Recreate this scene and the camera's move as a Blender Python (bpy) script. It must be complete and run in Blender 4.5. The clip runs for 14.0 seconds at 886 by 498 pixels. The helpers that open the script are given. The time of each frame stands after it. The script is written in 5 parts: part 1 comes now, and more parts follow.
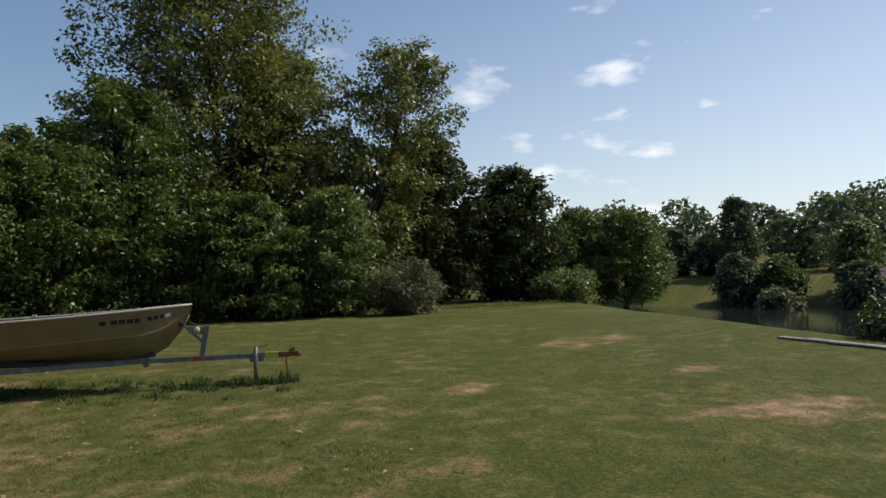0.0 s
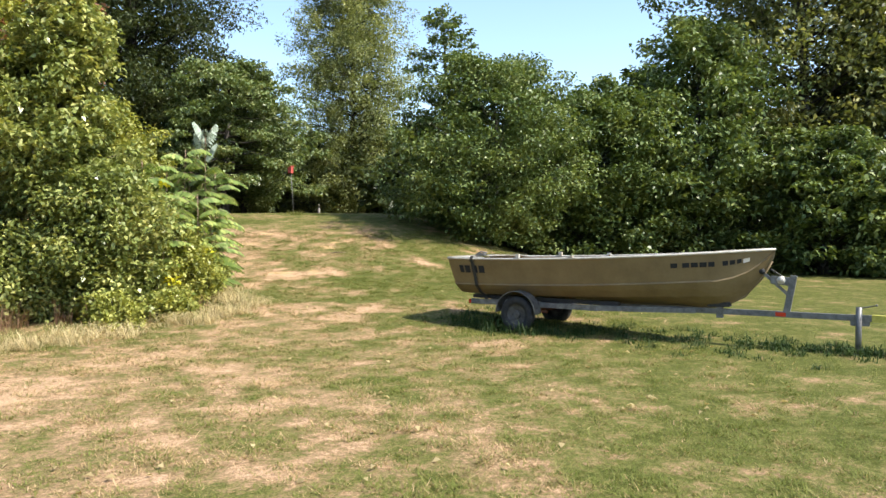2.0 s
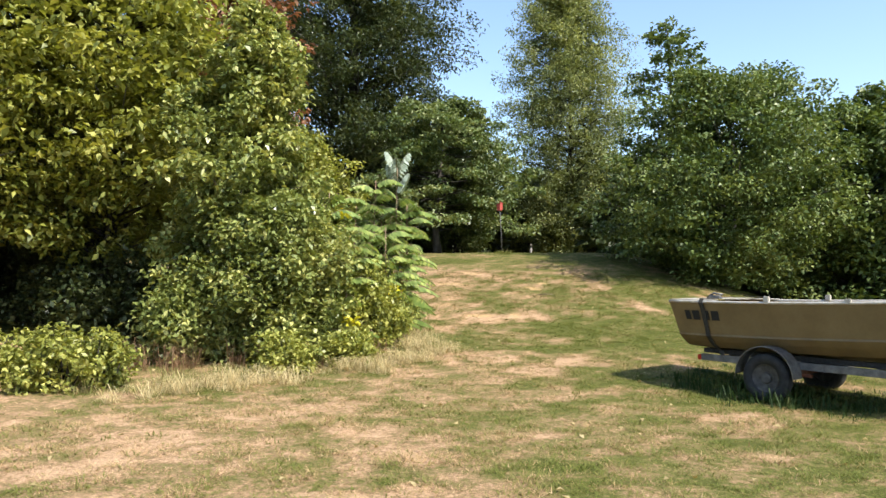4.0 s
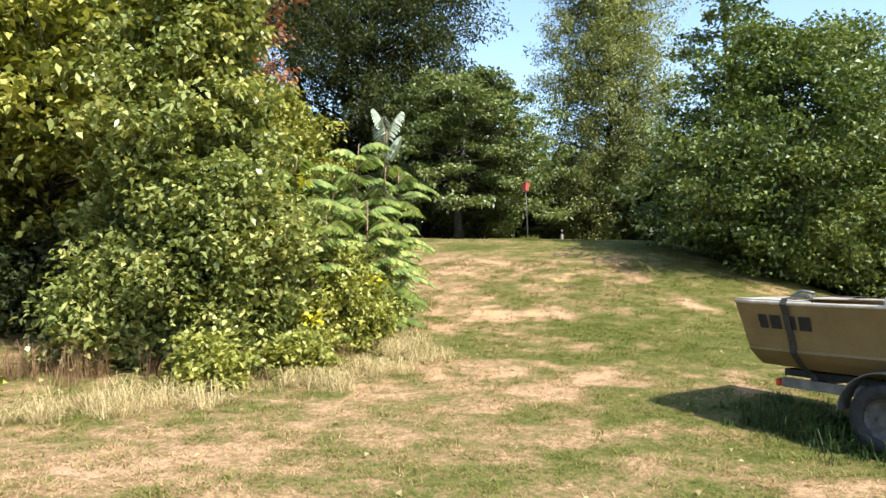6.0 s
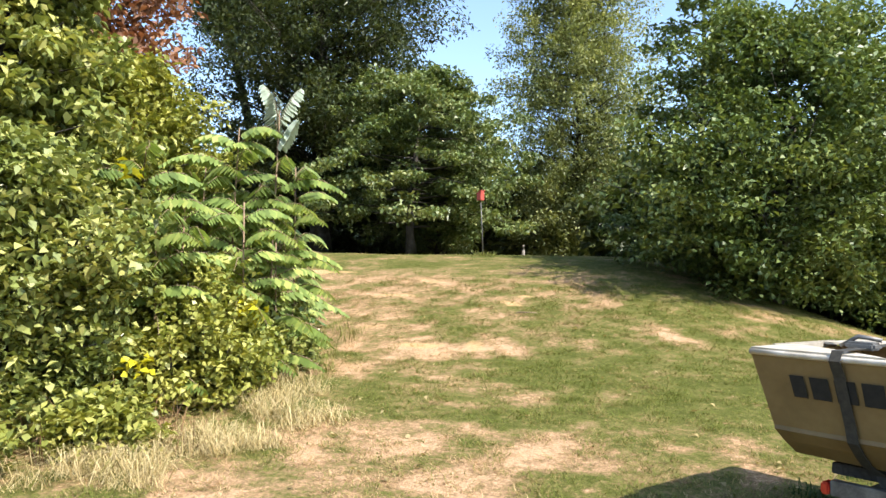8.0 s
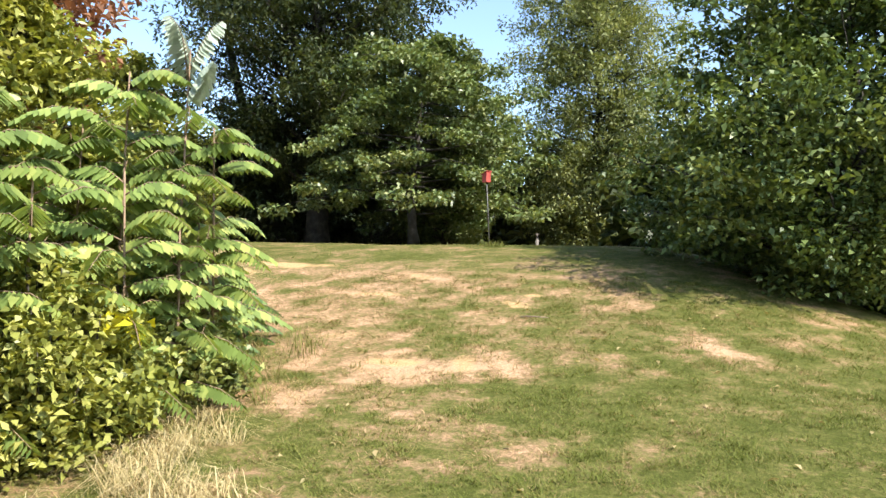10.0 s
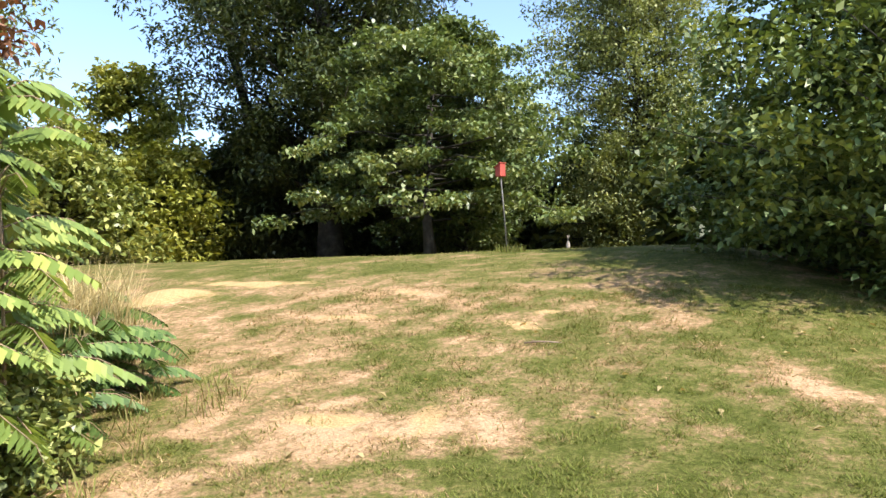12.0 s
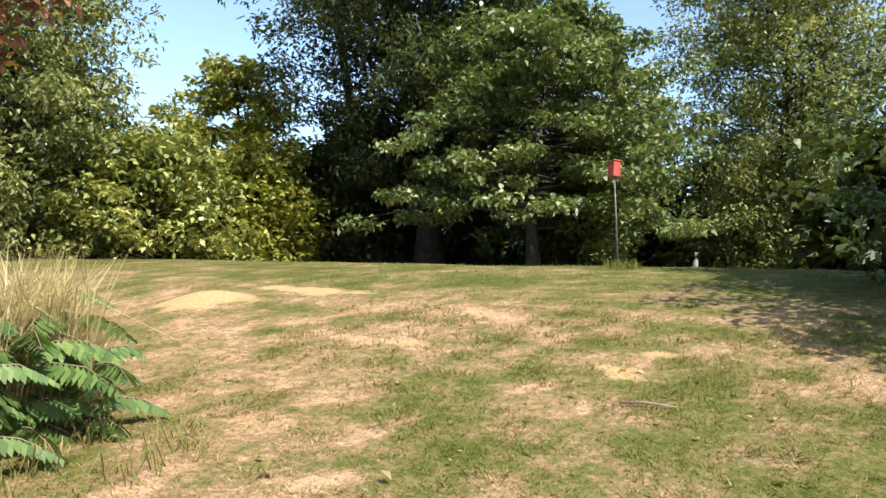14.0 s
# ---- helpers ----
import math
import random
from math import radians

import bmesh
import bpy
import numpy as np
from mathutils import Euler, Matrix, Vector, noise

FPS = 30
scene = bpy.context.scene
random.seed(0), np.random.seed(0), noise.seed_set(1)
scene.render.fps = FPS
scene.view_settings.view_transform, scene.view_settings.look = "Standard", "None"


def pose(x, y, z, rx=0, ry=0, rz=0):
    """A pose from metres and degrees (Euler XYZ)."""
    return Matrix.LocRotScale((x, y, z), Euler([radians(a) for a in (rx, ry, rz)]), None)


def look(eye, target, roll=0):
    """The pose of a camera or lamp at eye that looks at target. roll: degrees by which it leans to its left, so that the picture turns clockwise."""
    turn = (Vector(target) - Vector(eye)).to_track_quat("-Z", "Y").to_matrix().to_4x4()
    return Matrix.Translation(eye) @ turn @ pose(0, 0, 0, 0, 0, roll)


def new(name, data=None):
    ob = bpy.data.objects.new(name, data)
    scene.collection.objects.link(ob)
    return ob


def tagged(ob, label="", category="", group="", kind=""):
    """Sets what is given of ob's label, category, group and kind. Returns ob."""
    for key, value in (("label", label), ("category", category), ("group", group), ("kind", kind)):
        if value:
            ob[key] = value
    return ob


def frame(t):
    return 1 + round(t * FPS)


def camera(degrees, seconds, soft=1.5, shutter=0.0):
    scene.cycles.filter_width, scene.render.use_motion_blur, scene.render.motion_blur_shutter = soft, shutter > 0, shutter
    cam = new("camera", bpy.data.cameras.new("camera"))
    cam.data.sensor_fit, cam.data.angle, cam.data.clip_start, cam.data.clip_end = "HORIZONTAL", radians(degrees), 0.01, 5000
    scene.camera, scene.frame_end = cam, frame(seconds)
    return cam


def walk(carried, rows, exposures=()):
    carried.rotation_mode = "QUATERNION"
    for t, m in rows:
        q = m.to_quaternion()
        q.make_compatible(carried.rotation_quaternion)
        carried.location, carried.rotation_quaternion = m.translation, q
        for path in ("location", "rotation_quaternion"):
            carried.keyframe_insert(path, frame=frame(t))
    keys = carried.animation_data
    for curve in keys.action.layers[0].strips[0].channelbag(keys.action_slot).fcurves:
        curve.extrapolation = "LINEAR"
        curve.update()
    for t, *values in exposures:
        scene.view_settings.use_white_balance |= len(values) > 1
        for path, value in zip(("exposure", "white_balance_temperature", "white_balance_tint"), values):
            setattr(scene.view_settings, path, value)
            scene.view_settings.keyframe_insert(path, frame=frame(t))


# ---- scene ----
cam = camera(62.7, 14.0)
PATH = [
    (0, (0.173, -0.957, 1.711), (1.63, 0.412, 1.781), -1.3),
    (0.5, (0.299, -0.775, 1.681), (1.567, 0.77, 1.646), -2.2),
    (1, (0.539, -0.357, 1.628), (1.501, 1.396, 1.652), -2.1),
    (1.5, (0.675, 0.064, 1.614), (1.187, 1.998, 1.615), -1.3),
    (2, (0.794, 0.434, 1.568), (0.921, 2.43, 1.516), 0.3),
    (2.5, (0.859, 0.943, 1.544), (0.746, 2.938, 1.617), -0.1),
    (3, (0.934, 1.527, 1.504), (0.557, 3.491, 1.537), -0.1),
    (3.5, (1.016, 1.857, 1.47), (0.518, 3.793, 1.537), 0.5),
    (3.7, (1.044, 2.037, 1.456), (0.562, 3.977, 1.528), 0.6),
    (5.8, (1.004, 4.675, 1.411), (0.439, 6.594, 1.396), 0.9),
    (6, (1.007, 4.893, 1.41), (0.421, 6.805, 1.446), 1.3),
    (6.5, (1.033, 5.389, 1.458), (0.448, 7.302, 1.457), 2.3),
    (7, (1.059, 6.079, 1.447), (0.558, 8.013, 1.537), 2.3),
    (7.5, (1.039, 6.714, 1.473), (0.54, 8.649, 1.542), 2.4),
    (8, (0.997, 7.373, 1.476), (0.479, 9.303, 1.56), 1.4),
    (8.2, (0.992, 7.512, 1.469), (0.437, 9.432, 1.549), 1.6),
    (10.3, (0.825, 9.912, 1.568), (0.246, 11.826, 1.623), 1.2),
    (10.5, (0.847, 10.128, 1.562), (0.226, 12.028, 1.631), 0.4),
    (11, (0.814, 10.781, 1.546), (0.171, 12.673, 1.631), -2.3),
    (11.5, (0.852, 11.341, 1.542), (0.211, 13.233, 1.63), -1.3),
    (12, (0.828, 12.011, 1.559), (0.129, 13.883, 1.649), -1.1),
    (12.5, (0.84, 12.567, 1.531), (0.049, 14.404, 1.562), 1.0),
    (13, (0.749, 13.181, 1.556), (-0.119, 14.982, 1.612), -0.3),
    (13.5, (0.636, 13.55, 1.587), (-0.307, 15.31, 1.701), 1.8),
    (14, (0.481, 13.96, 1.634), (-0.517, 15.689, 1.749), 2.2),
]
EXPOSURES = [(0.0, -0.34), (0.5, 0.25), (1.0, 0.78), (1.5, 1.14), (2.0, 1.2), (2.5, 1.1), (3.0, 0.95), (3.5, 1.0), (6.0, 1.30), (11.5, 1.36), (14.0, 1.2)]
walk(cam, [(t, look(e, g, r)) for t, e, g, r in PATH], EXPOSURES)

# ---------- light ----------
SUN_HEADING, SUN_HEIGHT = 117.0, 50.0
world = bpy.data.worlds.new("sky")
scene.world = world
world.use_nodes = True
wn, wl = world.node_tree.nodes, world.node_tree.links
wn.clear()
w_out = wn.new("ShaderNodeOutputWorld")
w_bg = wn.new("ShaderNodeBackground")
w_sky = wn.new("ShaderNodeTexSky")
w_sky.sky_type, w_sky.sun_disc = "NISHITA", False
w_sky.sun_elevation, w_sky.sun_rotation = radians(SUN_HEIGHT), radians(SUN_HEADING)
w_sky.air_density, w_sky.dust_density, w_sky.ozone_density = 1.0, 0.8, 1.6
w_bg.inputs["Strength"].default_value = 0.145
# clouds: small cumulus low over the lake, thin haze higher
w_tc = wn.new("ShaderNodeTexCoord")
w_map = wn.new("ShaderNodeMapping")
w_map.inputs["Scale"].default_value = (4.2, 4.2, 11.0)
w_map.inputs["Location"].default_value = (0.35, 0.1, 0.2)
w_noise = wn.new("ShaderNodeTexNoise")
w_noise.inputs["Scale"].default_value, w_noise.inputs["Detail"].default_value = 1.7, 7.0
w_noise.inputs["Roughness"].default_value = 0.52
w_ramp = wn.new("ShaderNodeValToRGB")
w_ramp.color_ramp.elements[0].position, w_ramp.color_ramp.elements[1].position = 0.585, 0.70
w_sep = wn.new("ShaderNodeSeparateXYZ")
w_side = wn.new("ShaderNodeMapRange")
w_side.inputs["From Min"].default_value, w_side.inputs["From Max"].default_value = 0.45, 0.95
w_mul = wn.new("ShaderNodeMath")
w_mul.operation = "MULTIPLY"
w_mix = wn.new("ShaderNodeMixRGB")
w_mix.inputs["Color2"].default_value = (9.0, 9.2, 9.5, 1)
wl.new(w_tc.outputs["Generated"], w_map.inputs["Vector"])
wl.new(w_map.outputs["Vector"], w_noise.inputs["Vector"])
wl.new(w_noise.outputs["Fac"], w_ramp.inputs["Fac"])
wl.new(w_tc.outputs["Generated"], w_sep.inputs["Vector"])
wl.new(w_sep.outputs["X"], w_side.inputs["Value"])
wl.new(w_ramp.outputs["Color"], w_mul.inputs[0])
wl.new(w_side.outputs["Result"], w_mul.inputs[1])
# pale haze low in the sky over the lake
w_low = wn.new("ShaderNodeMapRange")
w_low.inputs["From Min"].default_value, w_low.inputs["From Max"].default_value = 0.42, 0.02
w_low.inputs["To Max"].default_value = 0.38
w_haze = wn.new("ShaderNodeMath")
w_haze.operation = "MULTIPLY"
w_add = wn.new("ShaderNodeMath")
w_add.use_clamp = True
wl.new(w_sep.outputs["Z"], w_low.inputs["Value"])
wl.new(w_low.outputs["Result"], w_haze.inputs[0])
wl.new(w_side.outputs["Result"], w_haze.inputs[1])
wl.new(w_haze.outputs["Value"], w_add.inputs[0])
wl.new(w_mul.outputs["Value"], w_add.inputs[1])
wl.new(w_add.outputs["Value"], w_mix.inputs["Fac"])
wl.new(w_sky.outputs["Color"], w_mix.inputs["Color1"])
wl.new(w_mix.outputs["Color"], w_bg.inputs["Color"])
wl.new(w_bg.outputs["Background"], w_out.inputs["Surface"])

sun_data = bpy.data.lights.new("sun", "SUN")
sun_data.energy, sun_data.angle, sun_data.color = 3.8, radians(0.53), (1.0, 0.95, 0.86)
sun = new("sun", sun_data)
_h, _e = radians(SUN_HEADING), radians(SUN_HEIGHT)
sun.matrix_world = look((30 * math.sin(_h) * math.cos(_e), 30 * math.cos(_h) * math.cos(_e), 30 * math.sin(_e)), (0, 0, 0))
tagged(sun, "bright afternoon sun", "sun", kind="structure")


# ---------- materials ----------
def nodes_of(name):
    m = bpy.data.materials.new(name)
    m.use_nodes = True
    nt = m.node_tree
    return m, nt.nodes, nt.links, nt.nodes["Principled BSDF"]


def ramp_node(nodes, stops):
    r = nodes.new("ShaderNodeValToRGB")
    els = r.color_ramp.elements
    while len(els) < len(stops):
        els.new(0.5)
    for el, (p, c) in zip(els, stops):
        el.position, el.color = p, (*c, 1)
    return r


def noise_node(nodes, links, scale, detail=4, rough=0.55, coord="Object"):
    tc = nodes.new("ShaderNodeTexCoord")
    n = nodes.new("ShaderNodeTexNoise")
    n.inputs["Scale"].default_value, n.inputs["Detail"].default_value = scale, detail
    n.inputs["Roughness"].default_value = rough
    links.new(tc.outputs[coord], n.inputs["Vector"])
    return n


def bump(nodes, links, src, bsdf, strength, dist):
    b = nodes.new("ShaderNodeBump")
    b.inputs["Strength"].default_value, b.inputs["Distance"].default_value = strength, dist
    links.new(src, b.inputs["Height"])
    links.new(b.outputs["Normal"], bsdf.inputs["Normal"])
    return b


def mat_plain(name, stops, scale=8, rough=0.6, metal=0.0, bumpy=0.1, dist=0.003, detail=5):
    """Two scales of mottling over a colour ramp, with fine relief."""
    m, n, l, b = nodes_of(name)
    a = noise_node(n, l, scale, detail)
    f = noise_node(n, l, scale * 9, 3)
    mx = n.new("ShaderNodeMath")
    mx.operation = "MULTIPLY_ADD"
    mx.inputs[1].default_value, mx.inputs[2].default_value = 0.35, -0.17
    l.new(f.outputs["Fac"], mx.inputs[0])
    ad = n.new("ShaderNodeMath")
    l.new(a.outputs["Fac"], ad.inputs[0])
    l.new(mx.outputs["Value"], ad.inputs[1])
    r = ramp_node(n, stops)
    l.new(ad.outputs["Value"], r.inputs["Fac"])
    l.new(r.outputs["Color"], b.inputs["Base Color"])
    b.inputs["Roughness"].default_value, b.inputs["Metallic"].default_value = rough, metal
    bump(n, l, ad.outputs["Value"], b, bumpy, dist)
    return m


def mat_leaf(name, dark, mid, light, gloss=0.56, through_amount=0.35, tint=(1.0, 0.98, 0.42)):
    """Leaves: colour by leaf and by clump, a waxy sheen, light passing through."""
    m, n, l, b = nodes_of(name)
    geo = n.new("ShaderNodeNewGeometry")
    big = noise_node(n, l, 0.7, 3)
    mixf = n.new("ShaderNodeMath")
    mixf.operation = "MULTIPLY_ADD"
    mixf.inputs[1].default_value = 0.55
    sc = n.new("ShaderNodeMath")
    sc.operation = "MULTIPLY_ADD"
    sc.inputs[1].default_value, sc.inputs[2].default_value = 1.1, -0.32
    l.new(big.outputs["Fac"], sc.inputs[0])
    l.new(geo.outputs["Random Per Island"], mixf.inputs[0])
    l.new(sc.outputs["Value"], mixf.inputs[2])
    r = ramp_node(n, [(0.05, dark), (0.5, mid), (0.95, light)])
    l.new(mixf.outputs["Value"], r.inputs["Fac"])
    l.new(r.outputs["Color"], b.inputs["Base Color"])
    b.inputs["Roughness"].default_value = gloss
    b.inputs["Specular IOR Level"].default_value = 0.35
    tr = n.new("ShaderNodeBsdfTranslucent")
    tm = n.new("ShaderNodeMixRGB")
    tm.blend_type, tm.inputs["Fac"].default_value = "MULTIPLY", 1.0
    tm.inputs["Color2"].default_value = (tint[0] * 1.15, tint[1] * 1.15, tint[2] * 1.15, 1)
    l.new(r.outputs["Color"], tm.inputs["Color1"])
    l.new(tm.outputs["Color"], tr.inputs["Color"])
    mix = n.new("ShaderNodeMixShader")
    mix.inputs["Fac"].default_value = through_amount
    l.new(b.outputs["BSDF"], mix.inputs[1])
    l.new(tr.outputs["BSDF"], mix.inputs[2])
    l.new(mix.outputs["Shader"], n["Material Output"].inputs["Surface"])
    return m


def mat_grass(name):
    """Lawn soil and thatch: green, straw and bare sand by the painted dryness of the turf, with fine mottling."""
    m, n, l, b = nodes_of(name)
    dry = n.new("ShaderNodeAttribute")
    dry.attribute_name = "dry"
    sand = n.new("ShaderNodeAttribute")
    sand.attribute_name = "sand"
    fine = noise_node(n, l, 16, 8, 0.72)
    mid = noise_node(n, l, 3.2, 5, 0.6)
    add = n.new("ShaderNodeMath")
    add.operation = "MULTIPLY_ADD"
    add.inputs[1].default_value, add.inputs[2].default_value = 1.9, -0.99
    l.new(fine.outputs["Fac"], add.inputs[0])
    s1 = n.new("ShaderNodeMath")
    l.new(dry.outputs["Fac"], s1.inputs[0])
    l.new(add.outputs["Value"], s1.inputs[1])
    s2 = n.new("ShaderNodeMath")
    s2.operation = "MULTIPLY_ADD"
    s2.inputs[1].default_value = 0.9
    l.new(mid.outputs["Fac"], s2.inputs[0])
    sb = n.new("ShaderNodeMath")
    sb.inputs[1].default_value = -0.25
    l.new(s1.outputs["Value"], sb.inputs[0])
    l.new(sb.outputs["Value"], s2.inputs[2])
    r = ramp_node(n, [(0.05, (0.074, 0.085, 0.017)), (0.34, (0.128, 0.126, 0.034)), (0.56, (0.215, 0.162, 0.070)), (0.78, (0.335, 0.212, 0.115)), (1.0, (0.48, 0.315, 0.185))])
    l.new(s2.outputs["Value"], r.inputs["Fac"])
    sm = n.new("ShaderNodeMath")
    sm.operation = "MULTIPLY_ADD"
    sm.use_clamp = True
    sm.inputs[1].default_value = 1.0
    fs = n.new("ShaderNodeMath")
    fs.operation = "MULTIPLY_ADD"
    fs.inputs[1].default_value, fs.inputs[2].default_value = 0.7, -0.38
    l.new(fine.outputs["Fac"], fs.inputs[0])
    sg = n.new("ShaderNodeMath")
    l.new(sand.outputs["Fac"], sg.inputs[0])
    l.new(fs.outputs["Value"], sg.inputs[1])
    rs = n.new("ShaderNodeMapRange")
    rs.inputs["From Min"].default_value, rs.inputs["From Max"].default_value = 0.3, 0.7
    l.new(sg.outputs["Value"], rs.inputs["Value"])
    mx = n.new("ShaderNodeMixRGB")
    mx.inputs["Color2"].default_value = (0.50, 0.33, 0.16, 1)
    l.new(rs.outputs["Result"], mx.inputs["Fac"])
    l.new(r.outputs["Color"], mx.inputs["Color1"])
    speck = noise_node(n, l, 55, 4, 0.7)
    sp = n.new("ShaderNodeMapRange")
    sp.inputs["From Min"].default_value, sp.inputs["From Max"].default_value = 0.3, 0.7
    sp.inputs["To Min"].default_value, sp.inputs["To Max"].default_value = 0.5, 1.35
    l.new(speck.outputs["Fac"], sp.inputs["Value"])
    mm = n.new("ShaderNodeMixRGB")
    mm.blend_type, mm.inputs["Fac"].default_value = "MULTIPLY", 1.0
    l.new(mx.outputs["Color"], mm.inputs["Color1"])
    l.new(sp.outputs["Result"], mm.inputs["Color2"])
    l.new(mm.outputs["Color"], b.inputs["Base Color"])
    b.inputs["Roughness"].default_value = 0.95
    b.inputs["Specular IOR Level"].default_value = 0.1
    bump(n, l, fine.outputs["Fac"], b, 0.7, 0.03)
    return m


def mat_blade(name, stops):
    m, n, l, b = nodes_of(name)
    dry = n.new("ShaderNodeAttribute")
    dry.attribute_name = "dry"
    r = ramp_node(n, stops)
    l.new(dry.outputs["Fac"], r.inputs["Fac"])
    l.new(r.outputs["Color"], b.inputs["Base Color"])
    b.inputs["Roughness"].default_value = 0.6
    b.inputs["Specular IOR Level"].default_value = 0.25
    tr = n.new("ShaderNodeBsdfTranslucent")
    l.new(r.outputs["Color"], tr.inputs["Color"])
    mix = n.new("ShaderNodeMixShader")
    mix.inputs["Fac"].default_value = 0.35
    l.new(b.outputs["BSDF"], mix.inputs[1])
    l.new(tr.outputs["BSDF"], mix.inputs[2])
    l.new(mix.outputs["Shader"], n["Material Output"].inputs["Surface"])
    return m


M_GROUND = mat_grass("lawn")
M_BLADE = mat_blade("grass_blade", [(0.0, (0.160, 0.185, 0.034)), (0.42, (0.238, 0.230, 0.065)), (0.7, (0.41, 0.28, 0.132)), (0.95, (0.63, 0.445, 0.245))])
M_STRAWBLADE = mat_blade("straw_blade", [(0.0, (0.16, 0.18, 0.05)), (0.5, (0.48, 0.38, 0.17)), (1.0, (0.78, 0.64, 0.36))])
# dark green weed, darkened further in colour for the shade under the trailer
M_WEED = mat_blade("shade_dark_weed", [(0.0, (0.035, 0.065, 0.014)), (0.5, (0.06, 0.095, 0.022)), (1.0, (0.2, 0.17, 0.08))])
M_BARK = mat_plain("bark", [(0.3, (0.022, 0.018, 0.014)), (0.55, (0.055, 0.046, 0.037)), (0.75, (0.10, 0.088, 0.075))], 6, 0.9, 0, 0.8, 0.02)
# oak leaf; also the dark tone for foliage that should look shaded
M_OAKSHADE = mat_leaf("oak_shade_leaf", (0.023, 0.034, 0.014), (0.059, 0.080, 0.031), (0.140, 0.151, 0.064), 0.4, 0.3)
M_MAPLE = mat_leaf("maple_leaf", (0.044, 0.072, 0.022), (0.123, 0.174, 0.052), (0.303, 0.339, 0.117), 0.42, 0.22)
M_DOGWOOD = mat_leaf("dogwood_leaf", (0.050, 0.078, 0.029), (0.149, 0.201, 0.072), (0.374, 0.389, 0.188), 0.38, 0.27)
M_ELM = mat_leaf("elm_leaf", (0.087, 0.108, 0.041), (0.223, 0.255, 0.099), (0.465, 0.465, 0.206), 0.5, 0.32)
M_POPLAR = mat_leaf("poplar_leaf", (0.070, 0.084, 0.029), (0.168, 0.192, 0.066), (0.445, 0.418, 0.193), 0.36, 0.3)
M_BUSH = mat_leaf("bush_leaf", (0.071, 0.095, 0.026), (0.236, 0.275, 0.078), (0.661, 0.616, 0.230), 0.30, 0.27, (1.0, 0.98, 0.5))
M_YELLOW = mat_leaf("yellowgreen_leaf", (0.095, 0.121, 0.024), (0.283, 0.298, 0.063), (0.603, 0.564, 0.175), 0.40, 0.3)
M_SUMAC = mat_leaf("sumac_leaf", (0.091, 0.138, 0.036), (0.227, 0.306, 0.082), (0.520, 0.540, 0.158), 0.40, 0.33, (1.0, 0.98, 0.5))
# darker green copy of the sumac leaf, for sumacs under a metre tall
M_SUMACLOW = mat_leaf("low_sumac_leaf", (0.052, 0.100, 0.030), (0.125, 0.205, 0.058), (0.260, 0.340, 0.105), 0.42, 0.3, (1.0, 0.98, 0.5))
M_GOLD = mat_leaf("gold_leaf", (0.40, 0.38, 0.02), (0.55, 0.50, 0.03), (0.68, 0.60, 0.06), 0.45, 0.35, (1.0, 0.95, 0.3))
M_GREY = mat_leaf("greygreen_leaf", (0.061, 0.075, 0.042), (0.156, 0.169, 0.103), (0.332, 0.319, 0.211), 0.5, 0.3)
M_RUST = mat_leaf("rust_leaf", (0.139, 0.078, 0.046), (0.264, 0.132, 0.078), (0.403, 0.232, 0.124), 0.55, 0.3, (1.0, 0.7, 0.4))
M_FAR = mat_leaf("far_leaf", (0.042, 0.068, 0.043), (0.110, 0.153, 0.089), (0.257, 0.287, 0.168), 0.6, 0.25)
M_STRAW = mat_leaf("straw", (0.26, 0.20, 0.09), (0.42, 0.33, 0.16), (0.58, 0.47, 0.25), 0.6, 0.3, (1.0, 0.9, 0.5))
M_TWIG = mat_plain("dry_twig", [(0.3, (0.16, 0.10, 0.07)), (0.7, (0.34, 0.25, 0.19))], 12, 0.85, 0, 0.3, 0.004)
M_STEM = mat_plain("sumac_stem", [(0.3, (0.16, 0.11, 0.07)), (0.7, (0.30, 0.20, 0.12))], 20, 0.7, 0, 0.2, 0.002)


# ---------- small builders ----------
def mesh_from(name, verts, faces, material, smooth=False):
    me = bpy.data.meshes.new(name)
    me.from_pydata([tuple(v) for v in verts], [], faces)
    me.materials.append(material)
    if smooth:
        me.polygons.foreach_set("use_smooth", [True] * len(me.polygons))
    me.update()
    return me


def quads_mesh(name, verts, material, corners=4):
    """A mesh of loose polygons, all with the same number of corners, from an (N*corners, 3) array."""
    verts = np.asarray(verts, np.float32).reshape(-1, 3)
    count = len(verts) // corners
    me = bpy.data.meshes.new(name)
    me.vertices.add(len(verts))
    me.vertices.foreach_set("co", verts.ravel())
    me.loops.add(len(verts))
    me.loops.foreach_set("vertex_index", np.arange(len(verts), dtype=np.int32))
    me.polygons.add(count)
    me.polygons.foreach_set("loop_start", np.arange(0, len(verts), corners, dtype=np.int32))
    me.materials.append(material)
    me.update(calc_edges=True)
    return me


def part(name, me, parent, label=""):
    ob = new(name, me)
    ob.parent = parent
    if label:
        tagged(ob, label)
    return ob


def bm_part(name, bm, material, parent, label="", smooth=False):
    me = bpy.data.meshes.new(name)
    bm.to_mesh(me)
    bm.free()
    me.materials.append(material)
    if smooth:
        me.polygons.foreach_set("use_smooth", [True] * len(me.polygons))
    return part(name, me, parent, label)


def empty_at(name, x, y, z, rz=0.0):
    ob = new(name)
    ob.empty_display_size = 0.2
    ob.matrix_world = pose(x, y, z, 0, 0, rz)
    return ob


